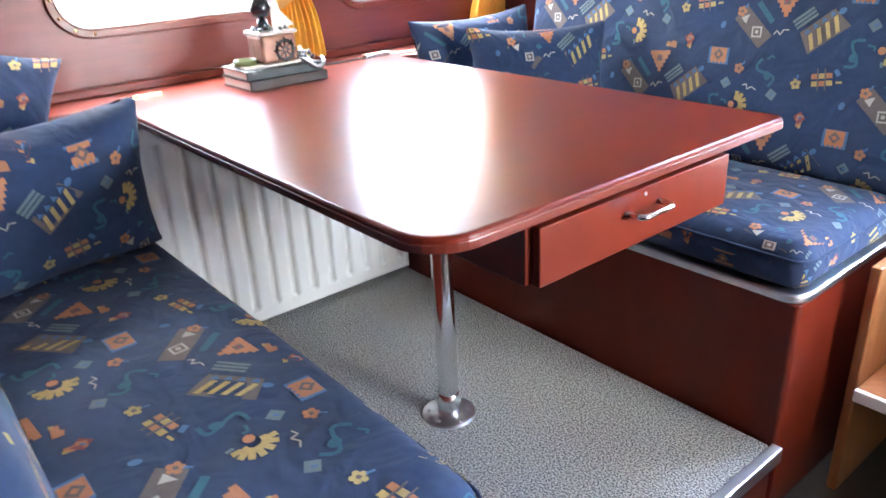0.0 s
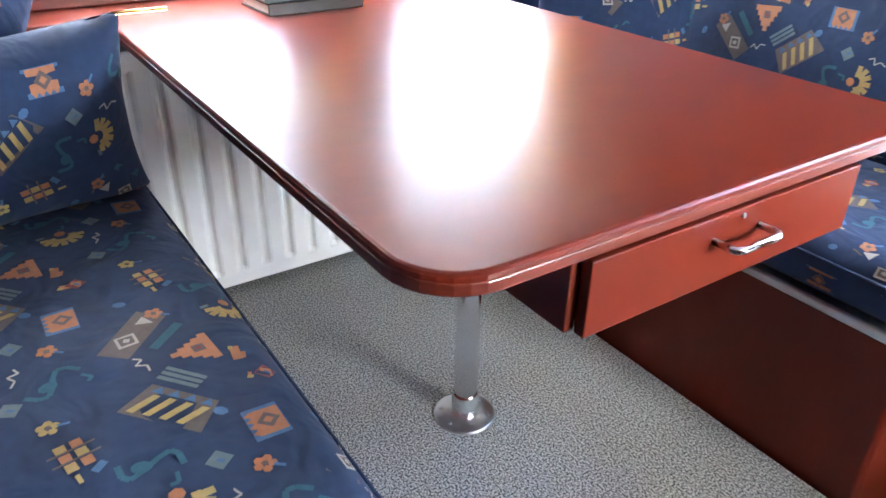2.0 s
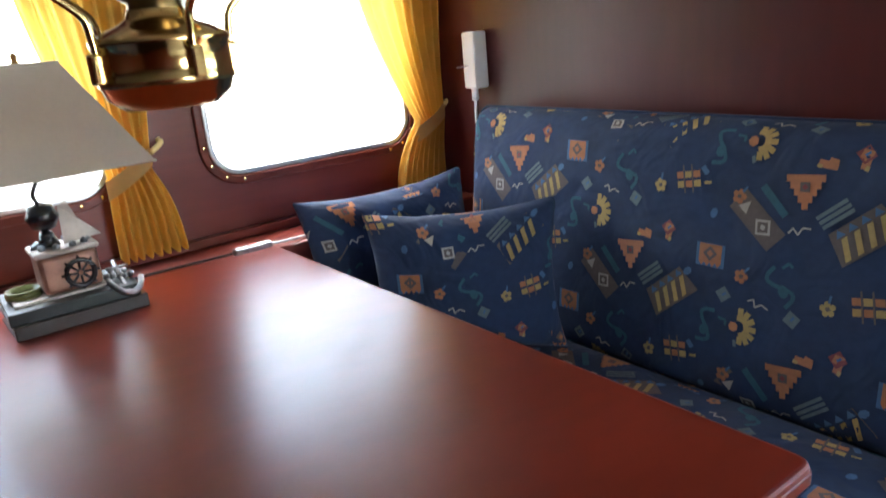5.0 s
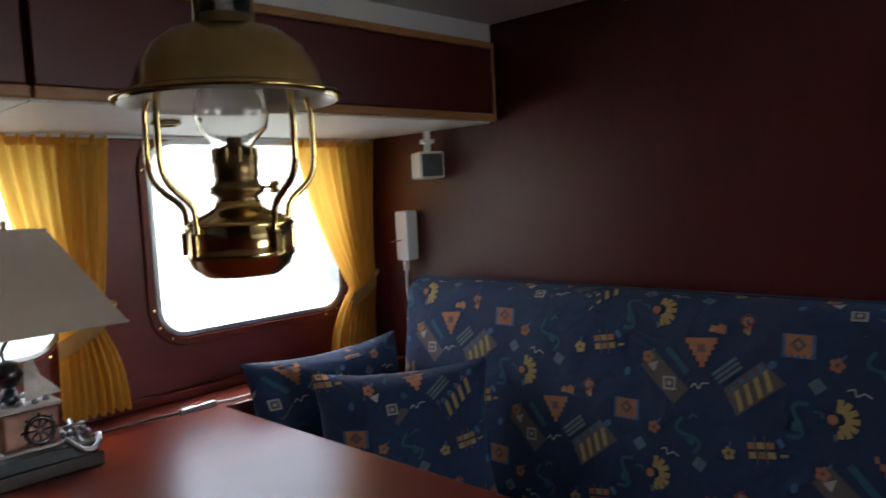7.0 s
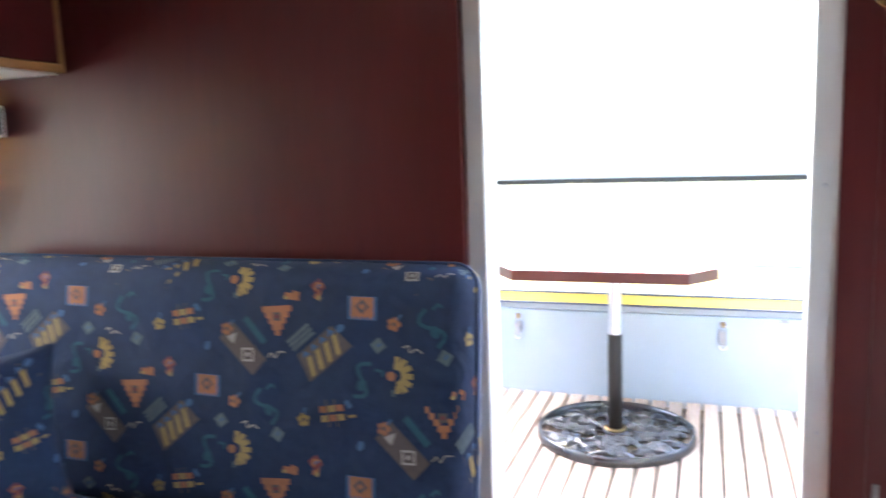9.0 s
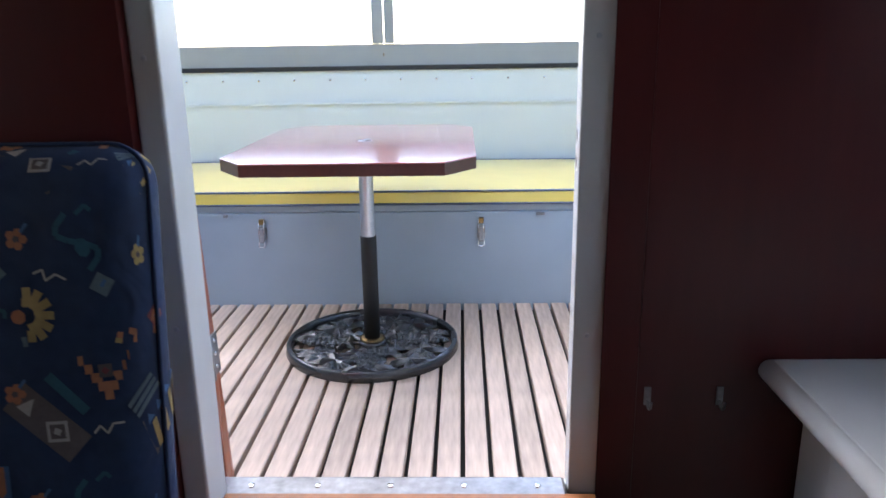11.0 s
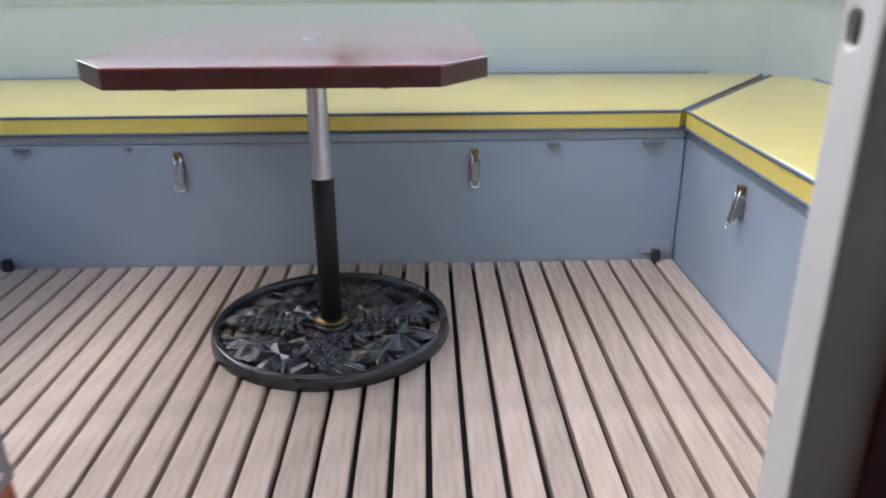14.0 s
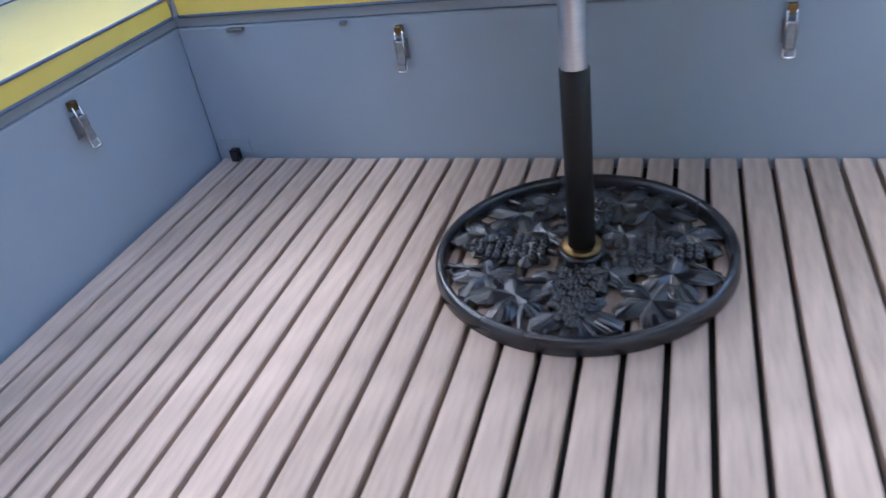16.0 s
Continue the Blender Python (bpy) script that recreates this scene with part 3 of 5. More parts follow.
# doorway frame
frame_root = thing("door_frame", "grey-white painted door frame with lock holes", "door frame", (BULK_X, 0.2, SILL), kind="structure")
finv = frame_root.matrix_world.inverted()
part("jamb", moved(box(BULK_X + 0.018, BULK_X + 0.097, 0.474, DY1 - 0.001, SILL - 0.014, HEAD, 0.004), finv), M_FRAME, frame_root)
holes = [rounded(0.001, 0.014, 1.130 + 0.009, 1.130 + 0.029, 0.006, 4), rounded(0.001, 0.014, 1.130 - 0.029, 1.130 - 0.009, 0.006, 4)]
jr = slab([(-0.020, SILL - 0.02), (0.020, SILL - 0.02), (0.020, HEAD), (-0.020, HEAD)], 0, 0.099, 0.003, holes)
jr = moved(jr, Matrix(((1, 0, 0, BULK_X + 0.130), (0, 0, -1, -0.078), (0, 1, 0, 0), (0, 0, 0, 1))))
part("jamb", moved(jr, finv), M_FRAME, frame_root, "jamb with two lock holes")
# black plugs paint the darkness inside the two lock holes
for z in (1.149, 1.111):
    part("lock_hole_shade", moved(box(BULK_X + 0.1305, BULK_X + 0.1445, -0.100, -0.084, z - 0.0105, z + 0.0105, 0), finv), M_RUBBER, frame_root, "black plug standing for the shade in a lock hole")
part("head", moved(box(BULK_X + 0.0975, BULK_X + 0.108, -0.118, 0.554, HEAD - 0.04, CEIL_Z - 0.001, 0.004), finv), M_FRAME, frame_root)
part("lining", moved(box(BULK_X + 0.105, BULK_X + 0.1095, -0.178, -0.122, 0.0, CEIL_Z - 0.001, 0), finv), M_BULK, frame_root, "dark mahogany lining board")
part("sill_board", moved(box(BULK_X + 0.004, BULK_X + 0.085, DY0 + 0.002, 0.473, SILL - 0.019, SILL - 0.008, 0.002), finv), M_STEPWOOD, frame_root, "orange-brown wooden sill")
part("threshold", moved(box(BULK_X + 0.086, BULK_X + 0.146, -0.077, 0.512, SILL - 0.035, SILL - 0.015, 0.006), finv), M_PEWTER, frame_root, "dull aluminium threshold strip")
for y in (-0.03, 0.09, 0.21, 0.33, 0.44):
    part("screw", moved(lathe([(0, 0.003), (0.005, 0.0022), (0.006, 0.0)], 10), finv @ pose(BULK_X + 0.116, y, SILL - 0.015)), M_CHROME, frame_root)
for y, z in ((0.493, 1.27), (-0.100, 1.29), (0.493, 0.9), (-0.100, 0.85)):
    part("screw", moved(lathe([(0, 0.002), (0.003, 0.0015), (0.004, 0.0)], 10), finv @ pose(BULK_X + (0.018 if y > 0 else 0.110), y, z, 0, -90, 0)), M_ALU, frame_root)
door = thing("door_1", "red mahogany door folded back outside, standing open", "door", (2.10, 0.526, 0.575), kind="structure")
door.matrix_world = pose(2.10, 0.512, 0.50, -2.0, 0, 0)
leaf = part("leaf", box(0.008, 0.050, 0.008, 0.56, -0.0, 1.25, 0.005), M_DOOR, door)
# black strip paints the dark gap between jamb and leaf
part("gap_strip", box(-0.018, 0.0075, 0.022, 0.080, 0.0, 1.25, 0.003), M_RUBBER, door, "black strip standing for the shaded hinge gap")
for z in (0.225, 0.96):
    hg = part("hinge", box(0.010, 0.046, 0.0045, 0.0075, z, z + 0.075, 0.001), M_PEWTER, door, "grey metal butt hinge")
    part("pin", tube([(0.006, 0.005, z - 0.003), (0.006, 0.005, z + 0.078)], 0.005, 10), M_PEWTER, hg, smooth=True)
    for dz in (0.014, 0.038, 0.062):
        part("screw", moved(lathe([(0, 0.0015), (0.003, 0.001), (0.004, 0)], 10), pose(0.028, 0.0044, z + dz, 90, 0, 0)), M_CHROME, hg)

# companion step inside the doorway
steps = thing("companion_step", "orange-brown wooden step box below the doorway", "steps", (1.69, 0.18, 0.0))
part("side_board", box(-0.19, 0.185, 0.262, 0.285, 0.0, 0.585, 0.004), M_STEPWOOD, steps)
part("side_board", box(-0.19, 0.185, -0.285, -0.262, 0.0, 0.585, 0.004), M_STEPWOOD, steps)
tread = part("tread", box(-0.20, 0.184, -0.260, 0.260, 0.275, 0.300, 0.005), M_STEPWOOD, steps)
part("nosing", box(-0.215, -0.201, -0.260, 0.260, 0.272, 0.302, 0.003), M_WHITE, tread, "cream nosing strip")
part("riser", box(0.0, 0.02, -0.260, 0.260, 0.301, 0.585, 0.003), M_STEPWOOD, steps)

# ---- overhead cabinets ----
CAB_Y, CAB_Z0, CAB_Z1 = 1.420, 1.567, 1.762


def overhead_cabinet(x0, x1):
    root = thing("overhead_cabinet", "dark mahogany overhead cabinet above the windows", "cabinet", ((x0 + x1) / 2, CAB_Y, CAB_Z0), group="overhead cabinets")
    w = (x1 - x0) / 2 - 0.002
    part("body", box(-w, w, 0.014, WALL_Y - CAB_Y - 0.003, 0.004, CAB_Z1 - CAB_Z0 - 0.001, 0.002), M_BULK, root)
    part("door", box(-w + 0.003, w - 0.003, 0.0, 0.0135, 0.020, CAB_Z1 - CAB_Z0 - 0.018, 0.003), M_BULK, root, "dark mahogany flap door")
    part("bottom_rail", box(-w, w, -0.004, 0.0135, 0.0, 0.019, 0.003), M_OAK, root, "honey-coloured wooden rail")
    part("top_rail", box(-w, w, -0.004, 0.0135, CAB_Z1 - CAB_Z0 - 0.017, CAB_Z1 - CAB_Z0, 0.003), M_OAK, root, "honey-coloured wooden rail")
    part("underside", box(-w, w, 0.016, WALL_Y - CAB_Y - 0.004, -0.003, 0.003, 0.001), M_WHITE, root, "white laminate underside")
    return root


cab = overhead_cabinet(0.80, 1.868)
part("end_strip", box(0.524, 0.534, -0.006, 0.012, 0.0, 0.195, 0.002), M_OAK, cab, "honey-coloured end strip")
overhead_cabinet(-0.25, 0.80)
overhead_cabinet(-1.30, -0.25)

spot = thing("downlight", "small dark round downlight under the cabinet", "lamp", (1.10, 1.62, CAB_Z0 - 0.003))
part("ring", lathe([(0.026, -0.0), (0.030, -0.006), (0.022, -0.010), (0.020, -0.004), (0.0, -0.003)], 24), M_OLDBRASS, spot, smooth=True)

# ---- curtains ----
def curtain(name, y, tops, ties, bottoms, label, folds, tie_z=1.13, seed=0.0):
    """A gathered curtain; tops, ties, bottoms: (x0, x1, z)."""
    root = thing(name, label, "curtain", (tops[0], y, tops[2]), group="yellow curtains")
    inv = root.matrix_world.inverted()
    bm = bmesh.new()
    nu, nv = 90, 44
    rows = []
    for j in range(nv + 1):
        t = j / nv
        k = 0.62
        if t < k:
            s = t / k
            e = s ** 1.6
            x0, x1 = tops[0] + (ties[0] - tops[0]) * e, tops[1] + (ties[1] - tops[1]) * s ** 1.2
            z = tops[2] + (ties[2] - tops[2]) * s
        else:
            s = (t - k) / (1 - k)
            e = 1 - (1 - s) ** 2
            x0, x1 = ties[0] + (bottoms[0] - ties[0]) * e, ties[1] + (bottoms[1] - ties[1]) * e
            z = ties[2] + (bottoms[2] - ties[2]) * s
        row = []
        for i in range(nu + 1):
            u = i / nu
            amp = 0.011 + 0.006 * noise.noise(Vector((u * 4, seed, 0)))
            ph = folds * 2 * math.pi * (u + 0.05 * noise.noise(Vector((u * 3, t * 1.5, seed))))
            yy = amp * math.sin(ph) + 0.006 * noise.noise(Vector((u * 9, t * 5, seed + 3)))
            row.append(bm.verts.new((x0 + (x1 - x0) * u, y + yy, z + 0.005 * math.sin(ph + 1) * (t > 0.97))))
        rows.append(row)
    for a, b in zip(rows, rows[1:]):
        for i in range(nu):
            bm.faces.new((a[i], a[i + 1], b[i + 1], b[i]))
    part("cloth", moved(bm, inv), M_CURTAIN, root, smooth=True)
    # tie band, sagging round the gathered cloth
    bm = bmesh.new()
    cx, hw = (ties[0] + ties[1]) / 2, (ties[1] - ties[0]) / 2 + 0.006
    ring = []
    for k in range(28):
        a = 2 * math.pi * k / 28
        px, py = cx + hw * math.cos(a), y + 0.022 * math.sin(a)
        zz = ties[2] + 0.030 * math.cos(a) - 0.004
        ring.append((bm.verts.new((px, py, zz - 0.020)), bm.verts.new((px * 1.0, py, zz + 0.020))))
    for a, b in zip(ring, ring[1:] + ring[:1]):
        bm.faces.new((a[0], b[0], b[1], a[1]))
    bmesh.ops.solidify(bm, geom=bm.faces[:], thickness=0.002)
    part("tie_band", moved(bm, inv), M_TIE, root, "cream cloth tie-back", smooth=True)
    hook = tube(curve_points([(cx + hw, y, ties[2] + 0.03), (cx + hw + 0.03, y + 0.02, ties[2] + 0.045), (cx + hw + 0.034, WALL_Y, ties[2] + 0.05)]), 0.006)
    part("tie_end", moved(hook, inv), M_TIE, root, smooth=True)
    part("header_tape", moved(box(tops[0], tops[1], y - 0.004, y + 0.016, tops[2] - 0.022, tops[2] - 0.001, 0.002), inv), M_CURTAIN, root)
    return root


curtain("curtain", 1.905, (0.865, 1.100, 1.562), (0.965, 1.055, 1.135), (0.955, 1.105, 0.945), "yellow gathered curtain tied back between the windows", 8, seed=1.0)
curtain("curtain", 1.905, (1.605, 1.876, 1.562), (1.762, 1.852, 1.130), (1.685, 1.838, 0.945), "yellow gathered curtain tied back beside the bulkhead", 8, seed=5.0)
rail = thing("curtain_rail", "thin white curtain rail under the cabinets", "curtain rail", (1.2, 1.905, 1.560))
part("rail", box(-0.85, 0.66, -0.006, 0.006, -0.004, 0.004, 0.002), M_WHITE, rail)

# ---- ledge, cable ----
ledge = part("window_ledge", box(-0.10, 1.86, 1.778, WALL_Y - 0.003, 0.885, 0.925, 0.004), M_PANEL)
structure(ledge, "dark mahogany ledge along the cabin side", "ledge")
fiddle = part("ledge_trim", box(-0.10, 1.86, 1.925, 1.946, 0.926, 0.948, 0.003), M_EDGE)
structure(fiddle, "mahogany fillet where ledge meets wall", "trim")
hinge = thing("brass_strip", "worn brass strip lying along the ledge", "strip", (0.50, 1.790, 0.926))
part("leaf", box(-0.05, 0.06, -0.008, 0.010, 0.0, 0.006, 0.001), M_BRASS, hinge)
part("pin", tube([(-0.05, 0.001, 0.008), (0.06, 0.001, 0.008)], 0.004, 8), M_BRASS, hinge, smooth=True)
cable = thing("lamp_cable", "black lamp cable with a grey inline switch", "cable", (1.19, 1.79, 0.926))
part("cord", tube(curve_points([(-0.30, -0.06, 0.014), (-0.24, 0.0, 0.010), (-0.12, 0.02, 0.005), (-0.03, 0.0, 0.009)]), 0.0032, 8), M_RUBBER, cable, smooth=True)
part("cord", tube(curve_points([(0.055, -0.006, 0.012), (0.10, 0.0, 0.008), (0.18, 0.015, 0.004), (0.30, 0.03, 0.004)]), 0.0032, 8), M_WHITE, cable, smooth=True)
switch = part("switch", moved(box(-0.045, 0.045, -0.011, 0.011, 0.0, 0.018, 0.005), pose(0.012, -0.004, 0.002, 0, 0, 4)), M_PEWTER, cable, "dark grey inline switch")
part("rocker", moved(box(-0.009, 0.009, -0.006, 0.006, 0.0175, 0.021, 0.001), pose(0.012, -0.004, 0.002, 0, 0, 4)), mat("red_rocker", (0.5, 0.08, 0.06), 0.4), switch, "small red rocker")

# ---- radiator ----
radi = thing("radiator", "white ribbed panel radiator below the table", "radiator", (0.70, 1.80, 0.226))
H = 0.62
bm = bmesh.new()
x, prof = -0.62, []
while x < 0.572:
    prof += [(x, 0.0), (x + 0.024, 0.0), (x + 0.030, 0.003), (x + 0.036, 0.014), (x + 0.042, 0.017), (x + 0.048, 0.014), (x + 0.054, 0.003), (x + 0.060, 0.0)]
    x += 0.066
prof = [(px, py) for px, py in prof if px < 0.56] + [(0.572, 0.0)]
front = []
for z, f in ((0.0, 0.0), (0.034, 0.0), (0.044, 1.0), (H - 0.044, 1.0), (H - 0.034, 0.0), (H, 0.0)):
    front.append([bm.verts.new((px, py * f, z)) for px, py in prof])
for a, b in zip(front, front[1:]):
    for i in range(len(prof) - 1):
        bm.faces.new((a[i], a[i + 1], b[i + 1], b[i]))
got = bmesh.ops.extrude_face_region(bm, geom=bm.faces[:])
for v in got["geom"]:
    if isinstance(v, bmesh.types.BMVert):
        v.co.y = 0.028
bmesh.ops.recalc_face_normals(bm, faces=bm.faces)
part("panel", bm, M_RAD, radi)
part("back_panel", box(-0.62, 0.572, 0.075, 0.090, 0.0, H, 0.003), M_RAD, radi)
part("top_grille", box(-0.62, 0.574, -0.001, 0.092, H, H + 0.008, 0.002), M_RAD, radi)
part("side_plate", box(0.5725, 0.5765, -0.002, 0.092, 0.0, H, 0.001), M_RAD, radi)
for px in (-0.45, 0.40):
    part("bracket", box(px, px + 0.03, 0.091, 0.146, 0.1, 0.5, 0.002), M_RAD, radi)
part("pipe", tube([(0.50, 0.06, 0.0), (0.50, 0.06, -0.024)], 0.009, 10), M_CHROME, radi, smooth=True)

# ---- dinette table ----
TZ = 0.935
table = thing("dinette_table", "glossy red mahogany dinette table on a chrome pedestal", "table", (0.855, 1.09, 0.2))
ti = table.matrix_world.inverted()
part("tabletop", moved(slab(rounded(0.423, 1.253, 0.568, 1.772, (0.012, 0.012, 0.075, 0.020), 8), TZ - 0.023, TZ, 0.007, seg=3), ti), [M_TABLE], table)
part("edge_band", moved(slab(rounded(0.4215, 1.2545, 0.5665, 1.772, (0.012, 0.012, 0.0765, 0.0215), 8), TZ - 0.0215, TZ - 0.008, 0.002), ti), M_EDGE, table, "worn mahogany edge band")
ped = part("pedestal", moved(lathe([(0.024, 0.006), (0.024, 0.705)], 28, at=(0.860, 1.098, 0.2)), ti), M_CHROME, table, "polished chrome tube", smooth=True)
part("socket", moved(lathe([(0.0275, 0.006), (0.0275, 0.060), (0.0245, 0.064)], 28, at=(0.860, 1.098, 0.2)), ti), M_CHROME, ped, smooth=True)
fl = part("floor_flange", moved(lathe([(0.0, 0.001), (0.064, 0.0), (0.065, 0.003), (0.060, 0.007), (0.030, 0.009), (0.0245, 0.010)], 36, at=(0.860, 1.098, 0.2)), ti), M_ALU, table, smooth=True)
for k in range(6):
    a = 2 * math.pi * k / 6 + 0.3
    part("screw", moved(lathe([(0, 0.0035), (0.004, 0.0025), (0.005, 0)], 10), pose(0.005 + 0.049 * math.cos(a), 0.008 + 0.049 * math.sin(a), 0.008)), M_ALU, fl)
part("top_flange", moved(lathe([(0.0245, -0.014), (0.055, -0.010), (0.060, 0.0), (0.0, 0.0)], 28, at=(0.860, 1.098, 0.912)), ti), M_CHROME, table, smooth=True)
# drawer box below the top
dbx0, dbx1, dby, dbz0, dbz1 = 0.600, 1.080, 0.589, 0.815, 0.911
case = part("drawer_case", moved(box(dbx0, dbx0 + 0.014, dby, 1.02, dbz0, dbz1, 0.002), ti), M_EDGE, table)
part("drawer_case", moved(box(dbx1 - 0.014, dbx1, dby, 1.02, dbz0, dbz1, 0.002), ti), M_EDGE, table)
part("drawer_case", moved(box(dbx0 + 0.0145, dbx1 - 0.0145, dby + 0.02, 1.02, dbz0, dbz0 + 0.010, 0.001), ti), M_EDGE, table)
part("drawer_case", moved(box(dbx0 + 0.0145, dbx1 - 0.0145, 1.006, 1.02, dbz0 + 0.011, dbz1, 0.001), ti), M_EDGE, table)
drawer = part("drawer", moved(box(dbx0 + 0.012, dbx1 - 0.004, dby - 0.016, dby - 0.001, dbz0 - 0.002, dbz1 - 0.008, 0.002), ti), M_TABLE, table, "mahogany drawer front")
part("drawer_box", moved(box(dbx0 + 0.020, dbx1 - 0.020, dby + 0.001, 0.98, dbz0 + 0.014, dbz1 - 0.014, 0.002), ti), M_EDGE, drawer)
hx, hz = 0.838, 0.872
pts = [(hx - 0.039, dby - 0.015, hz)] + [(hx - 0.039 + 0.010 * (1 - math.cos(a)), dby - 0.037 - 0.010 * math.sin(a), hz) for a in (0, 0.5, 1.0, 1.57)] + [(hx + 0.039 - 0.010 * (1 - math.cos(a)), dby - 0.037 - 0.010 * math.sin(a), hz) for a in (1.57, 1.0, 0.5, 0)] + [(hx + 0.039, dby - 0.015, hz)]
part("handle", moved(tube(pts, 0.0048, 12), ti), M_CHROME, drawer, "chrome bow handle", smooth=True)
part("lock_screw", moved(lathe([(0, 0.002), (0.003, 0.0015), (0.0035, 0)], 10), ti @ pose(hx + 0.005, dby - 0.0162, hz + 0.020, 90, 0, 0)), M_ALU, drawer)

# ---- settees ----
def settee_base(name, x0, x1, y0, y1, z1, label, front):
    root = thing(name, label, "settee base", ((x0 + x1) / 2, (y0 + y1) / 2, 0.2 if name == "x" else 0.0), group="dinette settees")
    inv = root.matrix_world.inverted()
    part("box", moved(slab(rounded(x0, x1, y0, y1, 0.012), 0.0, z1 - 0.022, 0.003), inv), M_TABLE, root, "red mahogany box")
    lip = slab(rounded(x0 - 0.006, x1 + 0.006, y0 - 0.006, y1, (0.01, 0.01, 0.045, 0.045) if front < 0 else (0.01, 0.01, 0.045, 0.045), 8), z1 - 0.0215, z1, 0.006, seg=3)
    part("rim_trim", moved(lip, inv), M_ALU, root, "bright aluminium edge trim")
    return root


settee_base("settee_base", 1.304, 1.872, 0.512, WALL_Y - 0.006, 0.566, "red mahogany settee box with aluminium edge trim", -1)
settee_base("settee_base", -0.094, 0.385, 0.50, WALL_Y - 0.006, 0.55, "red mahogany settee box under the long cushion", 1)

# seats: local x along -Y, local y along +X
seat_r = basis((1.520, 1.215, 0.620), (0, -1, 0), (1, 0, 0))
cushion("seat_cushion", "navy seat cushion printed with folk motifs, beside the bulkhead", "cushion", seat_r, (0.708, 0.222, 0.054), 0.045, 0.010, (1.215 - 0.857, 1.514 - 1.520), "dinette seat cushions")
seat_l = basis((0.175, 1.203, 0.606), (0, -1, 0), (1, 0, 0))
cushion("seat_cushion", "navy seat cushion printed with folk motifs, slightly wrinkled", "cushion", seat_l, (0.738, 0.242, 0.056), 0.045, 0.010, (1.203 - 0.963, 0.318 - 0.175), "dinette seat cushions", wave=0.004)

# backrests: local x along -Y, local y up
up_r = (0.13, 0, 1)
back_r = basis((1.7837, 1.075, 0.915), (0, -1, 0), up_r)
cushion("backrest_cushion", "navy printed backrest cushion leaning on the bulkhead", "cushion", back_r, (0.612, 0.258, 0.052), 0.048, 0.008, (1.075 - 1.493, 0.147), "dinette backrests")
back_l = basis((-0.062, 1.15, 0.86), (0, 1, 0), (-0.13, 0, 1))
cushion("backrest_cushion", "navy printed backrest cushion against the partition", "cushion", back_l, (0.76, 0.15, 0.045), 0.04, 0.006, (0.2, 0.05), "dinette backrests")

# pillows
pillow("navy printed pillow propped in the settee corner", basis((0.190, 1.490, 0.822), (1, 0.10, 0.04), (-0.05, -0.16, 1)), 0.222, 0.168, 0.098, (-0.10, 0.09), "printed pillows")
pillow("navy printed pillow leaning against the cabin side", basis((0.10, 1.74, 0.945), (0.9, -0.05, -0.34), (0.22, 0.25, 1)), 0.20, 0.19, 0.06, (0.05, 0.02), "printed pillows")
pillow("navy printed pillow leaning on the cabin side", basis((1.500, 1.67, 0.868), (1, -0.15, 0.03), (0.0, 0.22, 1)), 0.215, 0.170, 0.07, (-0.12, 0.13), "printed pillows")
pillow("navy printed pillow in front of another, in dark shade", basis((1.515, 1.43, 0.850), (1, -0.62, -0.01), (0.0, 0.20, 1)), 0.205, 0.165, 0.07, (0.02, 0.15), "printed pillows")

# ---- brass oil lamp over the table ----
LX, LY = 0.795, 0.86
oil = thing("oil_lamp", "hanging brass oil lamp with a domed shade", "lamp", (LX, LY, 1.327))
shade = part("shade", lathe([(0.030, 0.232), (0.036, 0.236), (0.060, 0.230), (0.082, 0.216), (0.096, 0.196), (0.1025, 0.178), (0.104, 0.173), (0.122, 0.1665), (0.1235, 0.1685), (0.122, 0.1705), (0.106, 0.175)], 48), M_SHADEBRASS, oil, "brass dome shade", smooth=True)
part("lining", lathe([(0.030, 0.231), (0.058, 0.225), (0.079, 0.212), (0.092, 0.194), (0.099, 0.176), (0.102, 0.170), (0.117, 0.1645)], 48), M_SHADEIN, shade, "pale enamelled inside", smooth=True)
part("collar", lathe([(0.030, 0.228), (0.030, 0.245), (0.027, 0.246), (0.027, 0.228)], 32), M_OLDBRASS, oil, smooth=True)
part("smoke_tube", lathe([(0.029, 0.240), (0.029, 0.330), (0.0278, 0.330), (0.0278, 0.240), (0.029, 0.240)], 24), M_GLASS, oil, "clear glass chimney top", smooth=True).visible_shadow = False
part("chimney", lathe([(0.020, 0.098), (0.021, 0.125), (0.037, 0.140), (0.0405, 0.155), (0.038, 0.170), (0.028, 0.186), (0.022, 0.20), (0.022, 0.235), (0.0208, 0.235), (0.0208, 0.20), (0.0268, 0.186), (0.0368, 0.170), (0.0393, 0.155), (0.0358, 0.140), (0.0198, 0.125), (0.0188, 0.098), (0.020, 0.098)], 28), M_GLASS, oil, "clear glass chimney bulb", smooth=True).visible_shadow = False
part("tank", lathe([(0.0, 0.0), (0.040, 0.001), (0.053, 0.010), (0.0565, 0.018), (0.0585, 0.019), (0.0585, 0.023), (0.0575, 0.025), (0.0575, 0.046), (0.0595, 0.048), (0.0595, 0.051), (0.056, 0.053), (0.046, 0.058), (0.034, 0.062), (0.026, 0.066), (0.024, 0.072)], 44), M_BRASS, oil, "polished brass oil tank", smooth=True)
burner = part("burner", lathe([(0.024, 0.070), (0.022, 0.076), (0.029, 0.080), (0.030, 0.084), (0.024, 0.088), (0.023, 0.094), (0.024, 0.096), (0.024, 0.112), (0.020, 0.116), (0.018, 0.122), (0.008, 0.126), (0.008, 0.132), (0.0, 0.132)], 30), M_OLDBRASS, oil, "dark brass burner", smooth=True)
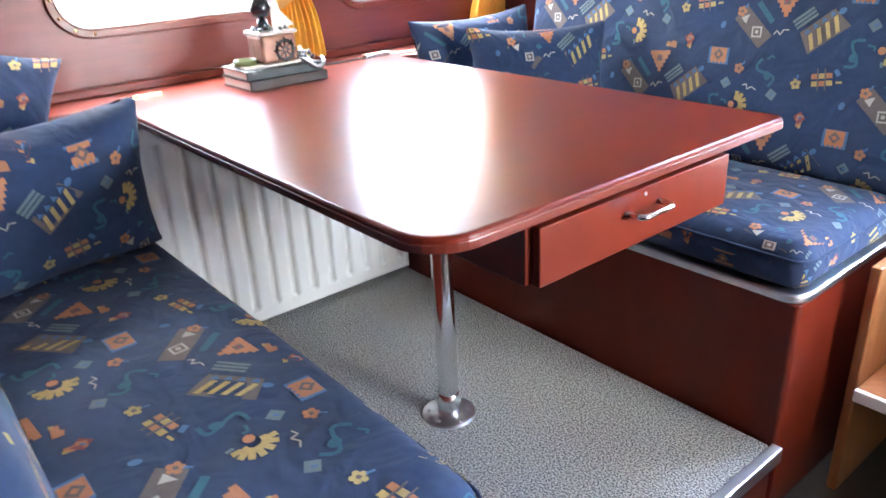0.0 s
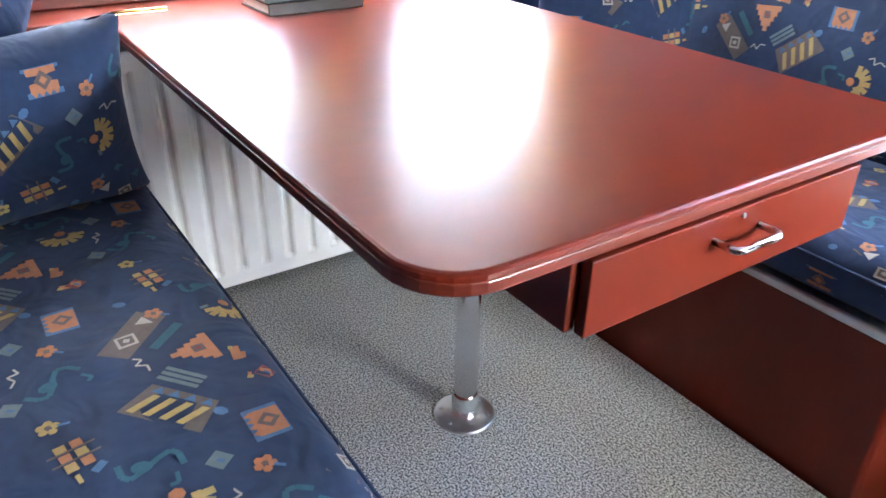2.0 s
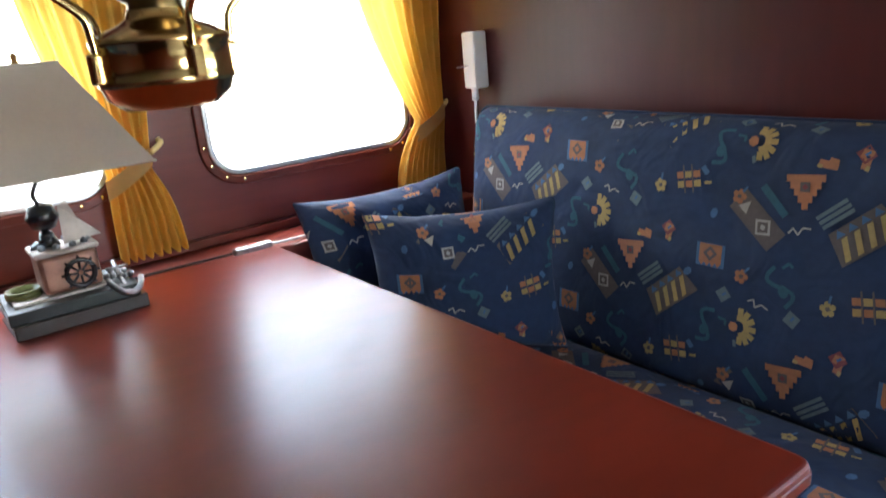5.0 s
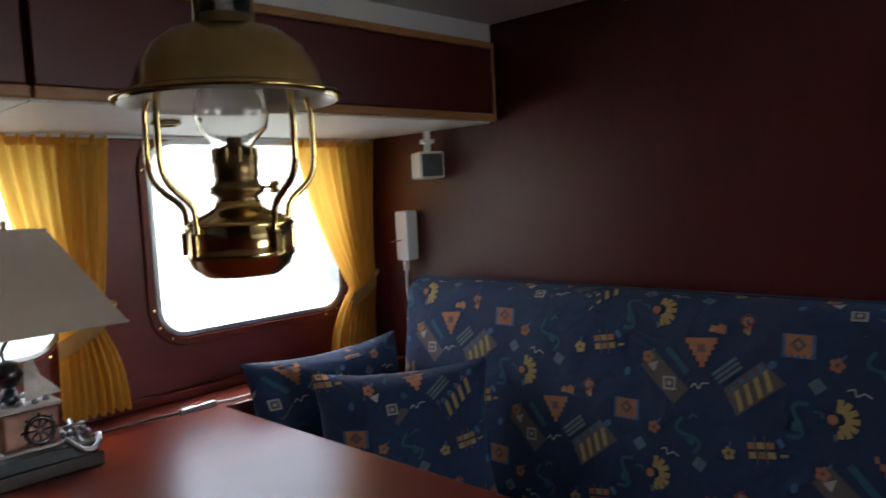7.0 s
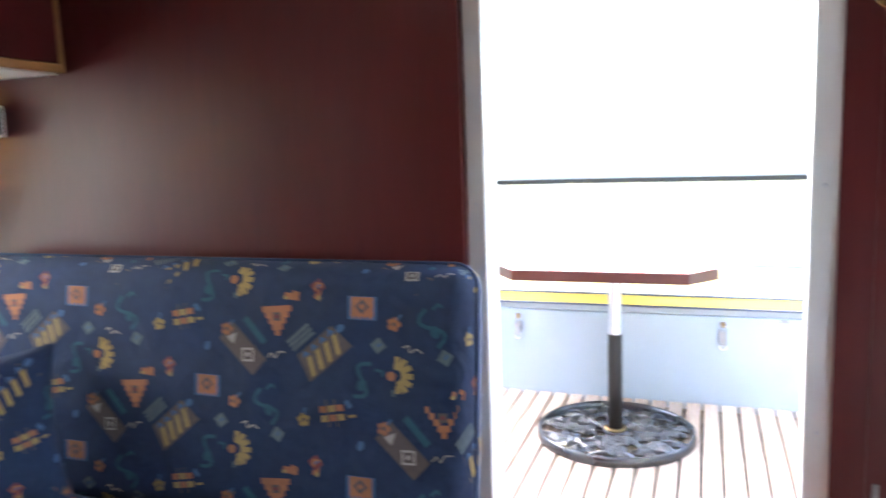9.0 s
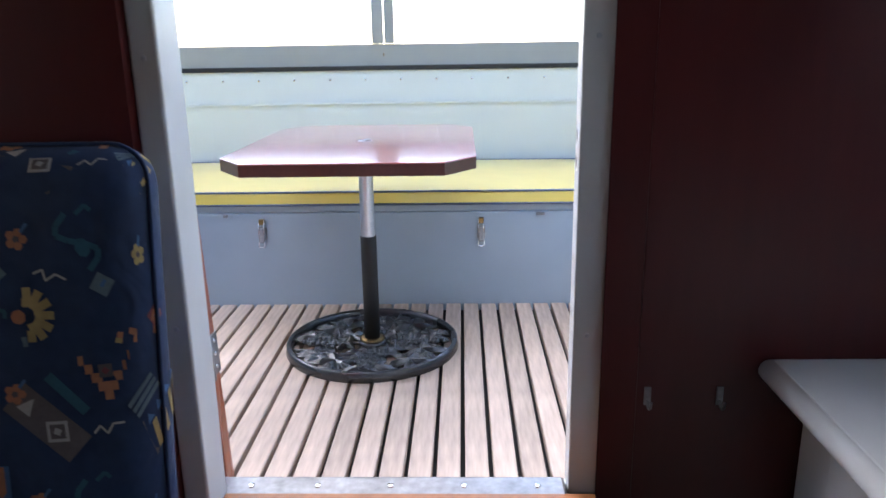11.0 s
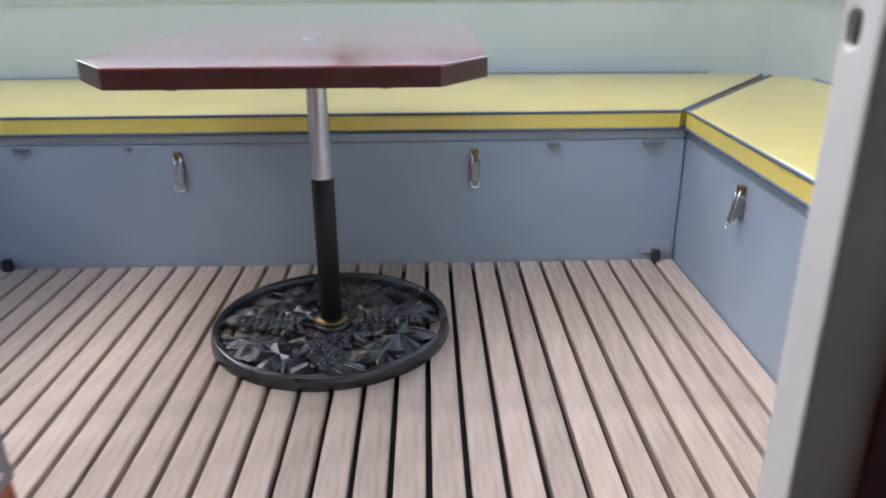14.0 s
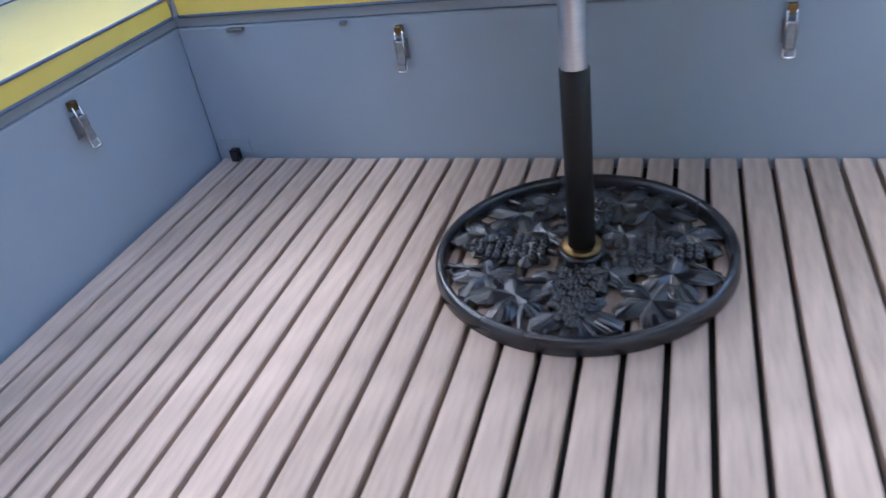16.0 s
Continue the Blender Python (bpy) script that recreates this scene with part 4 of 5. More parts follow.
for k in range(10):
    a = 2 * math.pi * k / 10
    part("prong", box(0.0225 * math.cos(a) - 0.002, 0.0225 * math.cos(a) + 0.002, 0.0225 * math.sin(a) - 0.002, 0.0225 * math.sin(a) + 0.002, 0.108, 0.122, 0.0005), M_OLDBRASS, burner)
part("wick_knob", tube([(0.022, -0.008, 0.084), (0.036, -0.012, 0.084), (0.036, -0.012, 0.084), (0.044, -0.0145, 0.084)], [0.0015, 0.0015, 0.006, 0.006], 12), M_BRASS, burner, smooth=True)
for a in (-6, -84, 130, 193):
    c, s = math.cos(radians(a)), math.sin(radians(a))
    prof = [(0.060, 0.036), (0.061, 0.056), (0.066, 0.070), (0.090, 0.088), (0.099, 0.104), (0.100, 0.132), (0.099, 0.160), (0.094, 0.174)]
    arm = part("arm", tube(curve_points([(r * c, r * s, z) for r, z in prof], 6), 0.0034, 10), M_BRASS, oil, "bent brass arm", smooth=True)
    part("clip", moved(box(-0.006, 0.006, -0.005, 0.005, 0.022, 0.044, 0.002), pose(0.061 * c, 0.061 * s, 0, 0, 0, a)), M_BRASS, arm)
for s in (-1, 1):
    part("hanger", tube([(s * 0.034, 0, 0.236), (s * 0.034, 0, CEIL_Z - 1.327)], 0.0032, 8), M_OLDBRASS, oil, smooth=True)
part("ceiling_hook", lathe([(0.045, 0.475), (0.045, 0.483), (0.0, 0.483)], 24), M_BRASS, oil, smooth=True)

oil.scale = (0.86, 0.86, 1.0)

# ---- books and the ornamental table lamp on the table ----
def book(m, w, d, h, cover, label):
    root = thing("book", label, "book", group="books under the lamp")
    root.matrix_world = m
    part("pages", box(-w / 2 + 0.004, w / 2 - 0.004, -d / 2 + 0.003, d / 2 - 0.004, 0.003, h - 0.003, 0.001), M_PAGES, root, "cream paper block")
    part("cover", box(-w / 2, w / 2, -d / 2, d / 2, 0.0, 0.003, 0.001), cover, root)
    part("cover", box(-w / 2, w / 2, -d / 2, d / 2, h - 0.003, h, 0.001), cover, root)
    part("spine", box(-w / 2, w / 2, -d / 2 - 0.002, -d / 2 + 0.003, 0.0, h, 0.002), cover, root)
    return root


BX, BY = 0.815, 1.678
book(pose(BX, BY, TZ, 0, 0, 1), 0.215, 0.150, 0.024, M_BOOKB, "dark brown closed book lying on the table")
book(pose(BX - 0.004, BY + 0.002, TZ + 0.024, 0, 0, -1), 0.208, 0.146, 0.022, M_BOOKA, "dark green closed book lying on another book")
BT = TZ + 0.046
lampt = thing("table_lamp", "ornamental nautical table lamp with a cream shade", "lamp", (BX, BY, BT))
base = part("carved_block", box(-0.045, 0.050, -0.040, 0.040, 0.006, 0.072, 0.007), M_COPPER, lampt, "brown carved block")
wheel_at = pose(0.016, 0.006, -0.002) @ Matrix.Diagonal((1.35, 1.35, 1.35, 1))
bm = tube([(0.017 * math.cos(2 * math.pi * k / 16), -0.034, 0.027 + 0.017 * math.sin(2 * math.pi * k / 16)) for k in range(17)], 0.0035, 8, caps=False)
wheel = part("ship_wheel", moved(bm, wheel_at), M_BLACK, lampt, "black ship's wheel", smooth=True)
for k in range(8):
    a = math.pi * k / 4
    bm = tube([(0.003 * math.cos(a), -0.034, 0.027 + 0.003 * math.sin(a)), (0.023 * math.cos(a), -0.034, 0.027 + 0.023 * math.sin(a))], 0.0018, 6)
    part("spoke", moved(bm, wheel_at), M_BLACK, wheel)
part("foot", box(-0.095, 0.055, -0.046, 0.050, 0.0, 0.0055, 0.002), M_PALEFIG, lampt, "pale marbled foot plate")
part("slab", box(-0.050, 0.055, -0.043, 0.043, 0.0725, 0.082, 0.004), M_PALEFIG, base, "pale speckled slab")
bm = bmesh.new()
for k in range(10):
    a = 2 * math.pi * k / 10
    bmesh.ops.create_icosphere(bm, subdivisions=1, radius=0.007, matrix=pose(0.002 + 0.042 * math.cos(a), 0.034 * math.sin(a), 0.085))
part("pebbles", bm, M_PEWTER, base, "dark pebbles", smooth=True)
bm = lathe([(0, 0.058), (0.014, 0.060), (0.010, 0.070), (0.008, 0.078), (0.0, 0.080)], 16)
bm = join(bm, moved(lathe([(0, -0.020), (0.014, -0.014), (0.020, 0.0), (0.014, 0.014), (0.0, 0.020)], 18), pose(0, 0, 0.098)))
part("globe", moved(bm, pose(-0.016, 0, 0.002) @ Matrix.Diagonal((1.35, 1.35, 1.36, 1))), M_BLACK, lampt, "black ball on a stand", smooth=True)
bm = bmesh.new()
sail = [(0.0, 0.0), (0.042, 0.004), (0.034, 0.014), (0.020, 0.030), (0.012, 0.055), (0.002, 0.048)]
vs = [bm.verts.new((x, 0.004 * math.sin(60 * z), z)) for x, z in sail]
bm.faces.new(vs)
bmesh.ops.solidify(bm, geom=bm.faces[:], thickness=0.010)
part("sail", moved(bm, pose(0.006, -0.006, 0.082) @ Matrix.Diagonal((1.5, 1.5, 1.4, 1))), M_PALEFIG, lampt, "pale carved sail")
part("stem", tube(curve_points([(-0.018, 0, 0.158), (-0.022, 0, 0.175), (-0.012, 0, 0.196), (0.0, 0, 0.215), (0.0, 0, 0.386)]), 0.0035, 10), M_BLACK, lampt, smooth=True)
# square pyramid shade
bm = bmesh.new()
lo = [bm.verts.new((sx * 0.160, sy * 0.105, 0.212)) for sx, sy in ((-1, -1), (1, -1), (1, 1), (-1, 1))]
hi = [bm.verts.new((sx * 0.056, sy * 0.040, 0.387)) for sx, sy in ((-1, -1), (1, -1), (1, 1), (-1, 1))]
for k in range(4):
    bm.faces.new((lo[k], lo[(k + 1) % 4], hi[(k + 1) % 4], hi[k]))
bmesh.ops.solidify(bm, geom=bm.faces[:], thickness=0.002)
sh = part("shade", bm, M_SHADE, lampt, "cream cloth shade")
for z, hx_, hy_ in ((0.212, 0.160, 0.105), (0.387, 0.056, 0.040)):
    part("shade_edge", tube([(-hx_, -hy_, z), (hx_, -hy_, z), (hx_, hy_, z), (-hx_, hy_, z), (-hx_, -hy_, z)], 0.0025, 6, caps=False), M_SHADE, sh)
part("spider", tube([(-0.056, 0, 0.385), (0.056, 0, 0.385)], 0.002, 6), M_BRASS, sh)
part("finial", lathe([(0, 0.408), (0.006, 0.402), (0.004, 0.394), (0.007, 0.390), (0.007, 0.384), (0, 0.382)], 14), M_BRASS, lampt, smooth=True)
anchor = thing("anchor_ornament", "small pewter anchor ornament on the books", "ornament", (BX + 0.078, BY - 0.030, BT))
bm = tube([(0, 0, 0.006), (0.0, 0.030, 0.030)], 0.0045, 8)
bm = tube(curve_points([(-0.026, -0.022, 0.010), (-0.014, -0.046, -0.004), (0.004, -0.052, -0.012), (0.022, -0.046, -0.004), (0.030, -0.024, 0.008)]), [0.003] + [0.0055] * 31 + [0.003], 8, bm)
bm = tube([(-0.018, 0.012, 0.022), (0.020, 0.014, 0.022)], 0.0035, 8, bm)
bm = tube([(0, 0, 0.008), (0.002, -0.050, -0.012)], 0.004, 8, bm)
part("anchor", bm, M_PEWTER, anchor, smooth=True)
bm = bmesh.new()
for k in range(12):
    bmesh.ops.create_icosphere(bm, subdivisions=1, radius=0.006, matrix=pose(-0.020 + 0.010 * (k % 5), 0.006 * (k % 3), 0.005 + 0.004 * (k % 4)))
part("chain", bm, M_PEWTER, anchor, smooth=True)
dish = thing("small_dish", "small green glazed dish on the books", "dish", (BX - 0.072, BY + 0.005, BT))
part("bowl", lathe([(0, 0.001), (0.022, 0.0), (0.029, 0.006), (0.029, 0.018), (0.026, 0.018), (0.025, 0.008), (0, 0.006)], 28), M_GREENDISH, dish, smooth=True)

# ---- small fittings in the aft corner ----
spk = thing("speaker", "small white box loudspeaker hanging below the cabinet", "speaker", (1.835, 1.632, 1.435), rz=-25)
part("case", box(-0.035, 0.035, -0.030, 0.045, 0.0, 0.072, 0.006), M_WHITE, spk)
part("grille", box(-0.029, 0.029, -0.0325, -0.0295, 0.006, 0.066, 0.002), mat("grey_mesh_grille", (0.10, 0.10, 0.10), 0.7, grain=0.5, scale=400, bump=0.5), spk, "dark grey grille")
part("bracket", box(-0.008, 0.008, -0.004, 0.012, 0.0725, 0.130, 0.002), M_WHITE, spk)
part("knuckle", box(-0.018, 0.018, -0.008, 0.016, 0.094, 0.106, 0.003), M_WHITE, spk)
sw = thing("wall_terminal", "slim white terminal box with an antenna lead", "wall box", (1.845, 1.752, 1.21))
part("case", box(-0.014, 0.030, -0.024, 0.024, 0.0, 0.140, 0.005), M_WHITE, sw)
part("plug", tube([(0.0, 0, 0.0), (0.0, 0, -0.030)], 0.009, 12), M_WHITE, sw, smooth=True)
part("lead", tube(curve_points([(0, 0, -0.030), (0.002, 0.004, -0.08), (0.006, 0, -0.16), (0.010, 0.01, -0.26)]), 0.004, 8), M_WHITE, sw, smooth=True)
part("antenna", tube([(-0.016, 0.0, 0.058), (-0.050, 0.004, 0.056)], 0.002, 6), M_PEWTER, sw, smooth=True)

# ---- starboard side of the cabin ----
for k, (y, z) in enumerate(((-0.195, 0.749), (-0.306, 0.749))):
    hook = thing("coat_hook", "small chrome coat hook on the bulkhead", "hook", (BULK_X + 0.105, y, z), group="coat hooks")
    hook.scale = (0.7, 0.7, 0.62)
    part("plate", box(-0.004, 0.0, -0.008, 0.008, -0.020, 0.030, 0.002), M_PEWTER, hook)
    part("prong", tube(curve_points([(-0.003, 0, -0.008), (-0.018, 0, -0.020), (-0.030, 0, -0.012), (-0.034, 0, 0.004)]), 0.0035, 8), M_PEWTER, hook, smooth=True)
unit = thing("galley_cabinet", "white galley cabinet along the starboard side", "cabinet", (1.20, -0.80, 0.0))
part("body", box(-0.60, 0.780, -0.44, 0.365, 0.0, 0.779, 0.004), M_FRAME, unit)
for x in (-0.58, -0.16, 0.26):
    d = part("door", box(x, x + 0.40, 0.3655, 0.381, 0.08, 0.765, 0.004), M_FRAME, unit, "grey-white cabinet door")
    part("knob", tube([(x + 0.35, 0.381, 0.62), (x + 0.35, 0.403, 0.62)], 0.009, 12), M_CHROME, d, smooth=True)
wt = thing("worktop", "white laminate worktop with a rounded edge", "worktop", (1.2, -0.78, 0.780))
wi = wt.matrix_world.inverted()
part("top", moved(slab(rounded(0.58, BULK_X + 0.102, -1.245, -0.377, 0.006), 0.780, 0.815, 0.004, seg=2), wi), M_COUNTER, wt)
part("edge_lip", moved(tube([(0.585, -0.376, 0.7975), (BULK_X + 0.100, -0.376, 0.7975)], 0.0172, 14), wi), M_COUNTER, wt, "rounded laminate lip", smooth=True)
wl = thing("wall_lamp", "small brass and glass wall lamp on the bulkhead", "lamp", (BULK_X + 0.105, -0.189, 1.604))
part("plate", moved(lathe([(0, 0.006), (0.030, 0.004), (0.032, 0.0)], 24), pose(0, 0, 0, 0, -90, 0)), M_BRASS, wl, smooth=True)
part("arm", tube(curve_points([(-0.004, 0, 0), (-0.035, 0, -0.01), (-0.045, 0, 0.012)]), 0.005, 10), M_BRASS, wl, smooth=True)
part("cup", lathe([(0, 0.010), (0.026, 0.014), (0.030, 0.022), (0.028, 0.026)], 24, at=(-0.045, 0, 0)), M_BRASS, wl, smooth=True)
part("glass", lathe([(0.022, 0.024), (0.036, 0.050), (0.030, 0.085), (0.022, 0.110), (0.0208, 0.110), (0.0288, 0.085), (0.0348, 0.050), (0.0208, 0.024), (0.022, 0.024)], 24, at=(-0.045, 0, 0)), M_GLASS, wl, smooth=True).visible_shadow = False

# ---- the aft deck ----
DZ, AFT, PORT, STBD = 0.32, 3.62, 1.445, -0.575
# plain sheet coloured near-black for the shade under the deck
structure(part("deck_base", box(1.96, 4.3, -1.25, 2.05, DZ - 0.10, DZ - 0.050, 0), M_GAPSHADE), "near-black sheet below the slats, coloured as shade", "deck")
OUT_P, OUT_S = 2.02, -1.20


def coaming_x(y):
    return 4.40 - 0.10 * ((y - 0.43) / 1.6) ** 2


def locker(name, x0, x1, y0, y1, label, latches):
    root = thing(name, label, "locker", ((x0 + x1) / 2, (y0 + y1) / 2, DZ - 0.05), group="deck lockers")
    inv = root.matrix_world.inverted()
    part("box", moved(box(x0, x1, y0, y1, DZ - 0.05, 0.682, 0.006), inv), M_LOCKER, root, "grey-blue painted plywood")
    return root, inv


la, ia = locker("stern_locker", AFT, 4.28, STBD + 0.002, PORT - 0.002, "grey-blue stern bench locker with two toggle latches", 2)
lp, ip = locker("side_locker", 1.965, 4.2, PORT, OUT_P - 0.002, "grey-blue side bench locker with a toggle latch", 1)
ls, is_ = locker("side_locker", 1.965, 4.2, OUT_S + 0.002, STBD, "grey-blue side bench locker with a toggle latch", 1)
for root, inv, b in ((la, ia, (AFT + 0.003, 4.28, STBD + 0.004, PORT - 0.004)), (lp, ip, (1.966, 4.2, PORT + 0.003, OUT_P - 0.004)), (ls, is_, (1.966, 4.2, OUT_S + 0.004, STBD - 0.003))):
    part("lid", moved(box(*b, 0.6835, 0.7075, 0.003), inv), M_LOCKER, root, "painted hinged lid")


def latch(m, parent):
    """A toggle latch: local y up, z out of the wall."""
    inv = parent.matrix_world.inverted()
    plate = part("latch", moved(box(-0.015, 0.015, -0.036, 0.014, 0.0, 0.003, 0.001), inv @ m), M_PEWTER, parent, "dark chrome toggle latch")
    part("lever", moved(moved(box(-0.011, 0.011, -0.046, 0.010, 0.0, 0.012, 0.004), pose(0, 0, 0.008, -14, 0, 0)), inv @ m), M_PEWTER, plate, "worn metal lever")
    for x in (-0.0125, 0.0125):
        part("cheek", moved(box(x - 0.0012, x + 0.0012, -0.026, 0.012, 0.003, 0.020, 0.0008), inv @ m), M_PEWTER, plate)
        part("link", moved(tube([(x * 0.72, -0.010, 0.021), (x * 0.72, 0.034, 0.013)], 0.0022, 8), inv @ m), M_CHROME, plate, smooth=True)
    part("bow", moved(tube(curve_points([(-0.009, -0.036, 0.022), (-0.010, -0.056, 0.028), (0.010, -0.056, 0.028), (0.009, -0.036, 0.022)]), 0.0030, 8), inv @ m), M_CHROME, plate, smooth=True)
    part("keeper", moved(box(-0.010, 0.010, 0.024, 0.046, 0.0, 0.016, 0.003), inv @ m), M_OLDBRASS, plate)


FX = lambda x, y, z: Matrix(((0, 0, -1, x), (-1, 0, 0, y), (0, 1, 0, z), (0, 0, 0, 1)))
latch(FX(AFT - 0.001, 0.845, 0.615), la)
latch(FX(AFT - 0.001, 0.020, 0.615), la)
latch(Matrix(((1, 0, 0, 3.20), (0, 0, -1, PORT - 0.001), (0, 1, 0, 0.62), (0, 0, 0, 1))), lp)
latch(Matrix(((-1, 0, 0, 3.21), (0, 0, 1, STBD + 0.001), (0, 1, 0, 0.62), (0, 0, 0, 1))), ls)
for y in (PORT - 0.07, STBD + 0.06):
    brk = thing("corner_bracket", "small dark metal bracket in the deck corner", "bracket", (AFT - 0.001, y, DZ))
    part("plate", box(-0.006, 0.0, -0.045, 0.045, 0.020, 0.060, 0.002), M_LOCKER, brk)
    part("lug", box(-0.030, -0.006, -0.012, 0.012, 0.0, 0.035, 0.004), M_BLACK, brk)
for y, w in ((1.27, 0.022), (-0.48, 0.030), (0.98, 0.008), (-0.20, 0.016)):
    sc = thing("lid_stay", "small bright metal stay under the locker lid", "fitting", (AFT - 0.007, y, 0.668))
    part("stay", box(-0.010, 0.006, -w, w, 0.0, 0.010, 0.002), M_PEWTER, sc)


def bench_cushion(outline, label, z0=0.708, z1=0.764):
    cx, cy = sum(p[0] for p in outline) / len(outline), sum(p[1] for p in outline) / len(outline)
    root = thing("bench_cushion", label, "cushion", (cx, cy, z0), group="yellow deck cushions")
    loc = [(x - cx, y - cy) for x, y in outline]
    bm = slab(loc, 0.0, z1 - z0, 0.012, seg=4)
    part("cover", bm, M_YELLOW, root, "yellow vinyl cover")
    for z in (z1 - z0 - 0.002, 0.006):
        part("piping", tube([(x * 1.0, y * 1.0, z) for x, y in loc] + [(loc[0][0], loc[0][1], z)], 0.0042, 8, caps=False), M_PIPING, root, "blue-grey piping", smooth=True)
    return root


CF = AFT - 0.012
bench_cushion([(CF, STBD + 0.030), (CF, PORT - 0.030), (4.33, OUT_P - 0.10), (coaming_x(1.2) - 0.02, 1.30), (coaming_x(0.4) - 0.02, 0.43), (coaming_x(-0.4) - 0.02, -0.45), (4.33, OUT_S + 0.10)], "long yellow vinyl bench cushion across the stern")
bench_cushion([(1.975, STBD + 0.014), (CF - 0.006, STBD + 0.014), (4.31, OUT_S + 0.075), (4.30, OUT_S + 0.015), (1.975, OUT_S + 0.015)], "yellow vinyl bench cushion along the starboard side")
bench_cushion([(1.975, OUT_P - 0.015), (4.30, OUT_P - 0.015), (4.31, OUT_P - 0.075), (CF - 0.006, PORT - 0.014), (1.975, PORT - 0.014)], "yellow vinyl bench cushion along the port side")

# coaming: a curved plate round the stern
def coaming_strip(d0, d1, z0, z1, lean0=0.0, lean1=0.0):
    """A band that follows the inside of the hull, d0 to d1 metres outside it."""
    path = [(1.965, OUT_S), (3.0, OUT_S), (4.0, OUT_S)]
    path += [(4.0 + 0.31 * math.sin(radians(a)), OUT_S + 0.31 - 0.31 * math.cos(radians(a))) for a in range(10, 90, 16)]
    path += [(coaming_x(y), y) for y in (-0.80, -0.4, 0.0, 0.43, 0.86, 1.26, 1.66)]
    path += [(4.0 + 0.31 * math.cos(radians(a)), OUT_P - 0.31 + 0.31 * math.sin(radians(a))) for a in range(10, 90, 16)]
    path += [(4.0, OUT_P), (3.0, OUT_P), (1.965, OUT_P)]
    bm = bmesh.new()
    rows = []
    for i, (x, y) in enumerate(path):
        a, b = path[max(0, i - 1)], path[min(len(path) - 1, i + 1)]
        t = Vector((b[0] - a[0], b[1] - a[1])).normalized()
        n = Vector((t.y, -t.x))
        rows.append([bm.verts.new((x + n.x * d, y + n.y * d, z)) for d, z in ((d0 + lean0, z0), (d0 + lean1, z1), (d1 + lean1, z1), (d1 + lean0, z0))])
    for a, b in zip(rows, rows[1:]):
        for k in range(4):
            bm.faces.new((a[k], b[k], b[(k + 1) % 4], a[(k + 1) % 4]))
    bm.faces.new(rows[0])
    bm.faces.new(rows[-1])
    bmesh.ops.recalc_face_normals(bm, faces=bm.faces)
    return bm


structure(part("coaming", coaming_strip(0.0, 0.04, 0.27, 1.173, 0.0, 0.03), M_COAM), "pale grey painted steel coaming round the stern", "coaming")
structure(part("coaming_bead", coaming_strip(-0.006, 0.0, 1.02, 1.030, 0.019, 0.019), M_COAM), "weld bead along the coaming", "trim")
structure(part("cap_rail", coaming_strip(-0.012, 0.055, 1.174, 1.194, 0.03, 0.03), M_RUBBER), "dark rubber cap rail on the coaming", "rail")
canopy = thing("canopy", "white framed canopy with clear vinyl windows over the deck", "canopy", (3.2, 0.41, 1.195), kind="structure")
ci = canopy.matrix_world.inverted()
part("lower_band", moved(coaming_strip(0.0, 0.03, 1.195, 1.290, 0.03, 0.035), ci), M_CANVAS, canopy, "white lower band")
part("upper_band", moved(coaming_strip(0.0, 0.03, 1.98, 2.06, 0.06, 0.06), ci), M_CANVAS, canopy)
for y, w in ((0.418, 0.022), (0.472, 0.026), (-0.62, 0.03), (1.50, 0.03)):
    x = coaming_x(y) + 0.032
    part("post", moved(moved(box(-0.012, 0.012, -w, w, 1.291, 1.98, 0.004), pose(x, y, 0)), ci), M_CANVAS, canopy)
for x in (2.0, 2.9, 3.75):
    for y in (OUT_P + 0.035, OUT_S - 0.035):
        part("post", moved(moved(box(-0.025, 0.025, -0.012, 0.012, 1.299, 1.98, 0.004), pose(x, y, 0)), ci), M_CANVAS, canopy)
# unseen roof, added to shape deck light: open in the middle, closed at sides
bm = bmesh.new()
rows = []
for i in range(13):
    y = OUT_S - 0.09 + (OUT_P - OUT_S + 0.18) * i / 12
    rise = 0.16 * math.sin(math.pi * i / 12)
    rows.append([bm.verts.new((x, y, 2.062 + rise * min(1.0, (4.55 - x) / 0.8))) for x in (2.04, 2.8, 3.6, 4.1, 4.52)])
for i, (a, b) in enumerate(zip(rows, rows[1:])):
    for k in range(4):
        if not (3 <= i <= 8 and k < 2):
            bm.faces.new((a[k], a[k + 1], b[k + 1], b[k]))
bmesh.ops.delete(bm, geom=[v for v in bm.verts if not v.link_faces], context="VERTS")
bmesh.ops.solidify(bm, geom=bm.faces[:], thickness=-0.003)
part("roof", moved(bm, ci), M_AWNING, canopy, "unseen white canvas roof, added with an open middle to shape the deck's light")
pane = part("pane", moved(coaming_strip(0.014, 0.016, 1.2905, 1.979, 0.036, 0.058), ci), M_VINYL, canopy, "clear vinyl window")
pane.visible_shadow = False
part("zip_pull", moved(tube(curve_points([(0, 0, 0), (0.006, 0.004, -0.06), (0.0, 0.0, -0.13)]), 0.006, 8), ci @ pose(coaming_x(0.72) + 0.01, 0.72, 1.79)), M_RUBBER, canopy, "dark hanging strap")
part("screw_row", moved(box(-0.004, 0.004, 0.444, 0.448, 1.235, 1.252, 0.001), ci @ pose(coaming_x(0.44) + 0.030, 0, 0)), M_OLDBRASS, canopy)
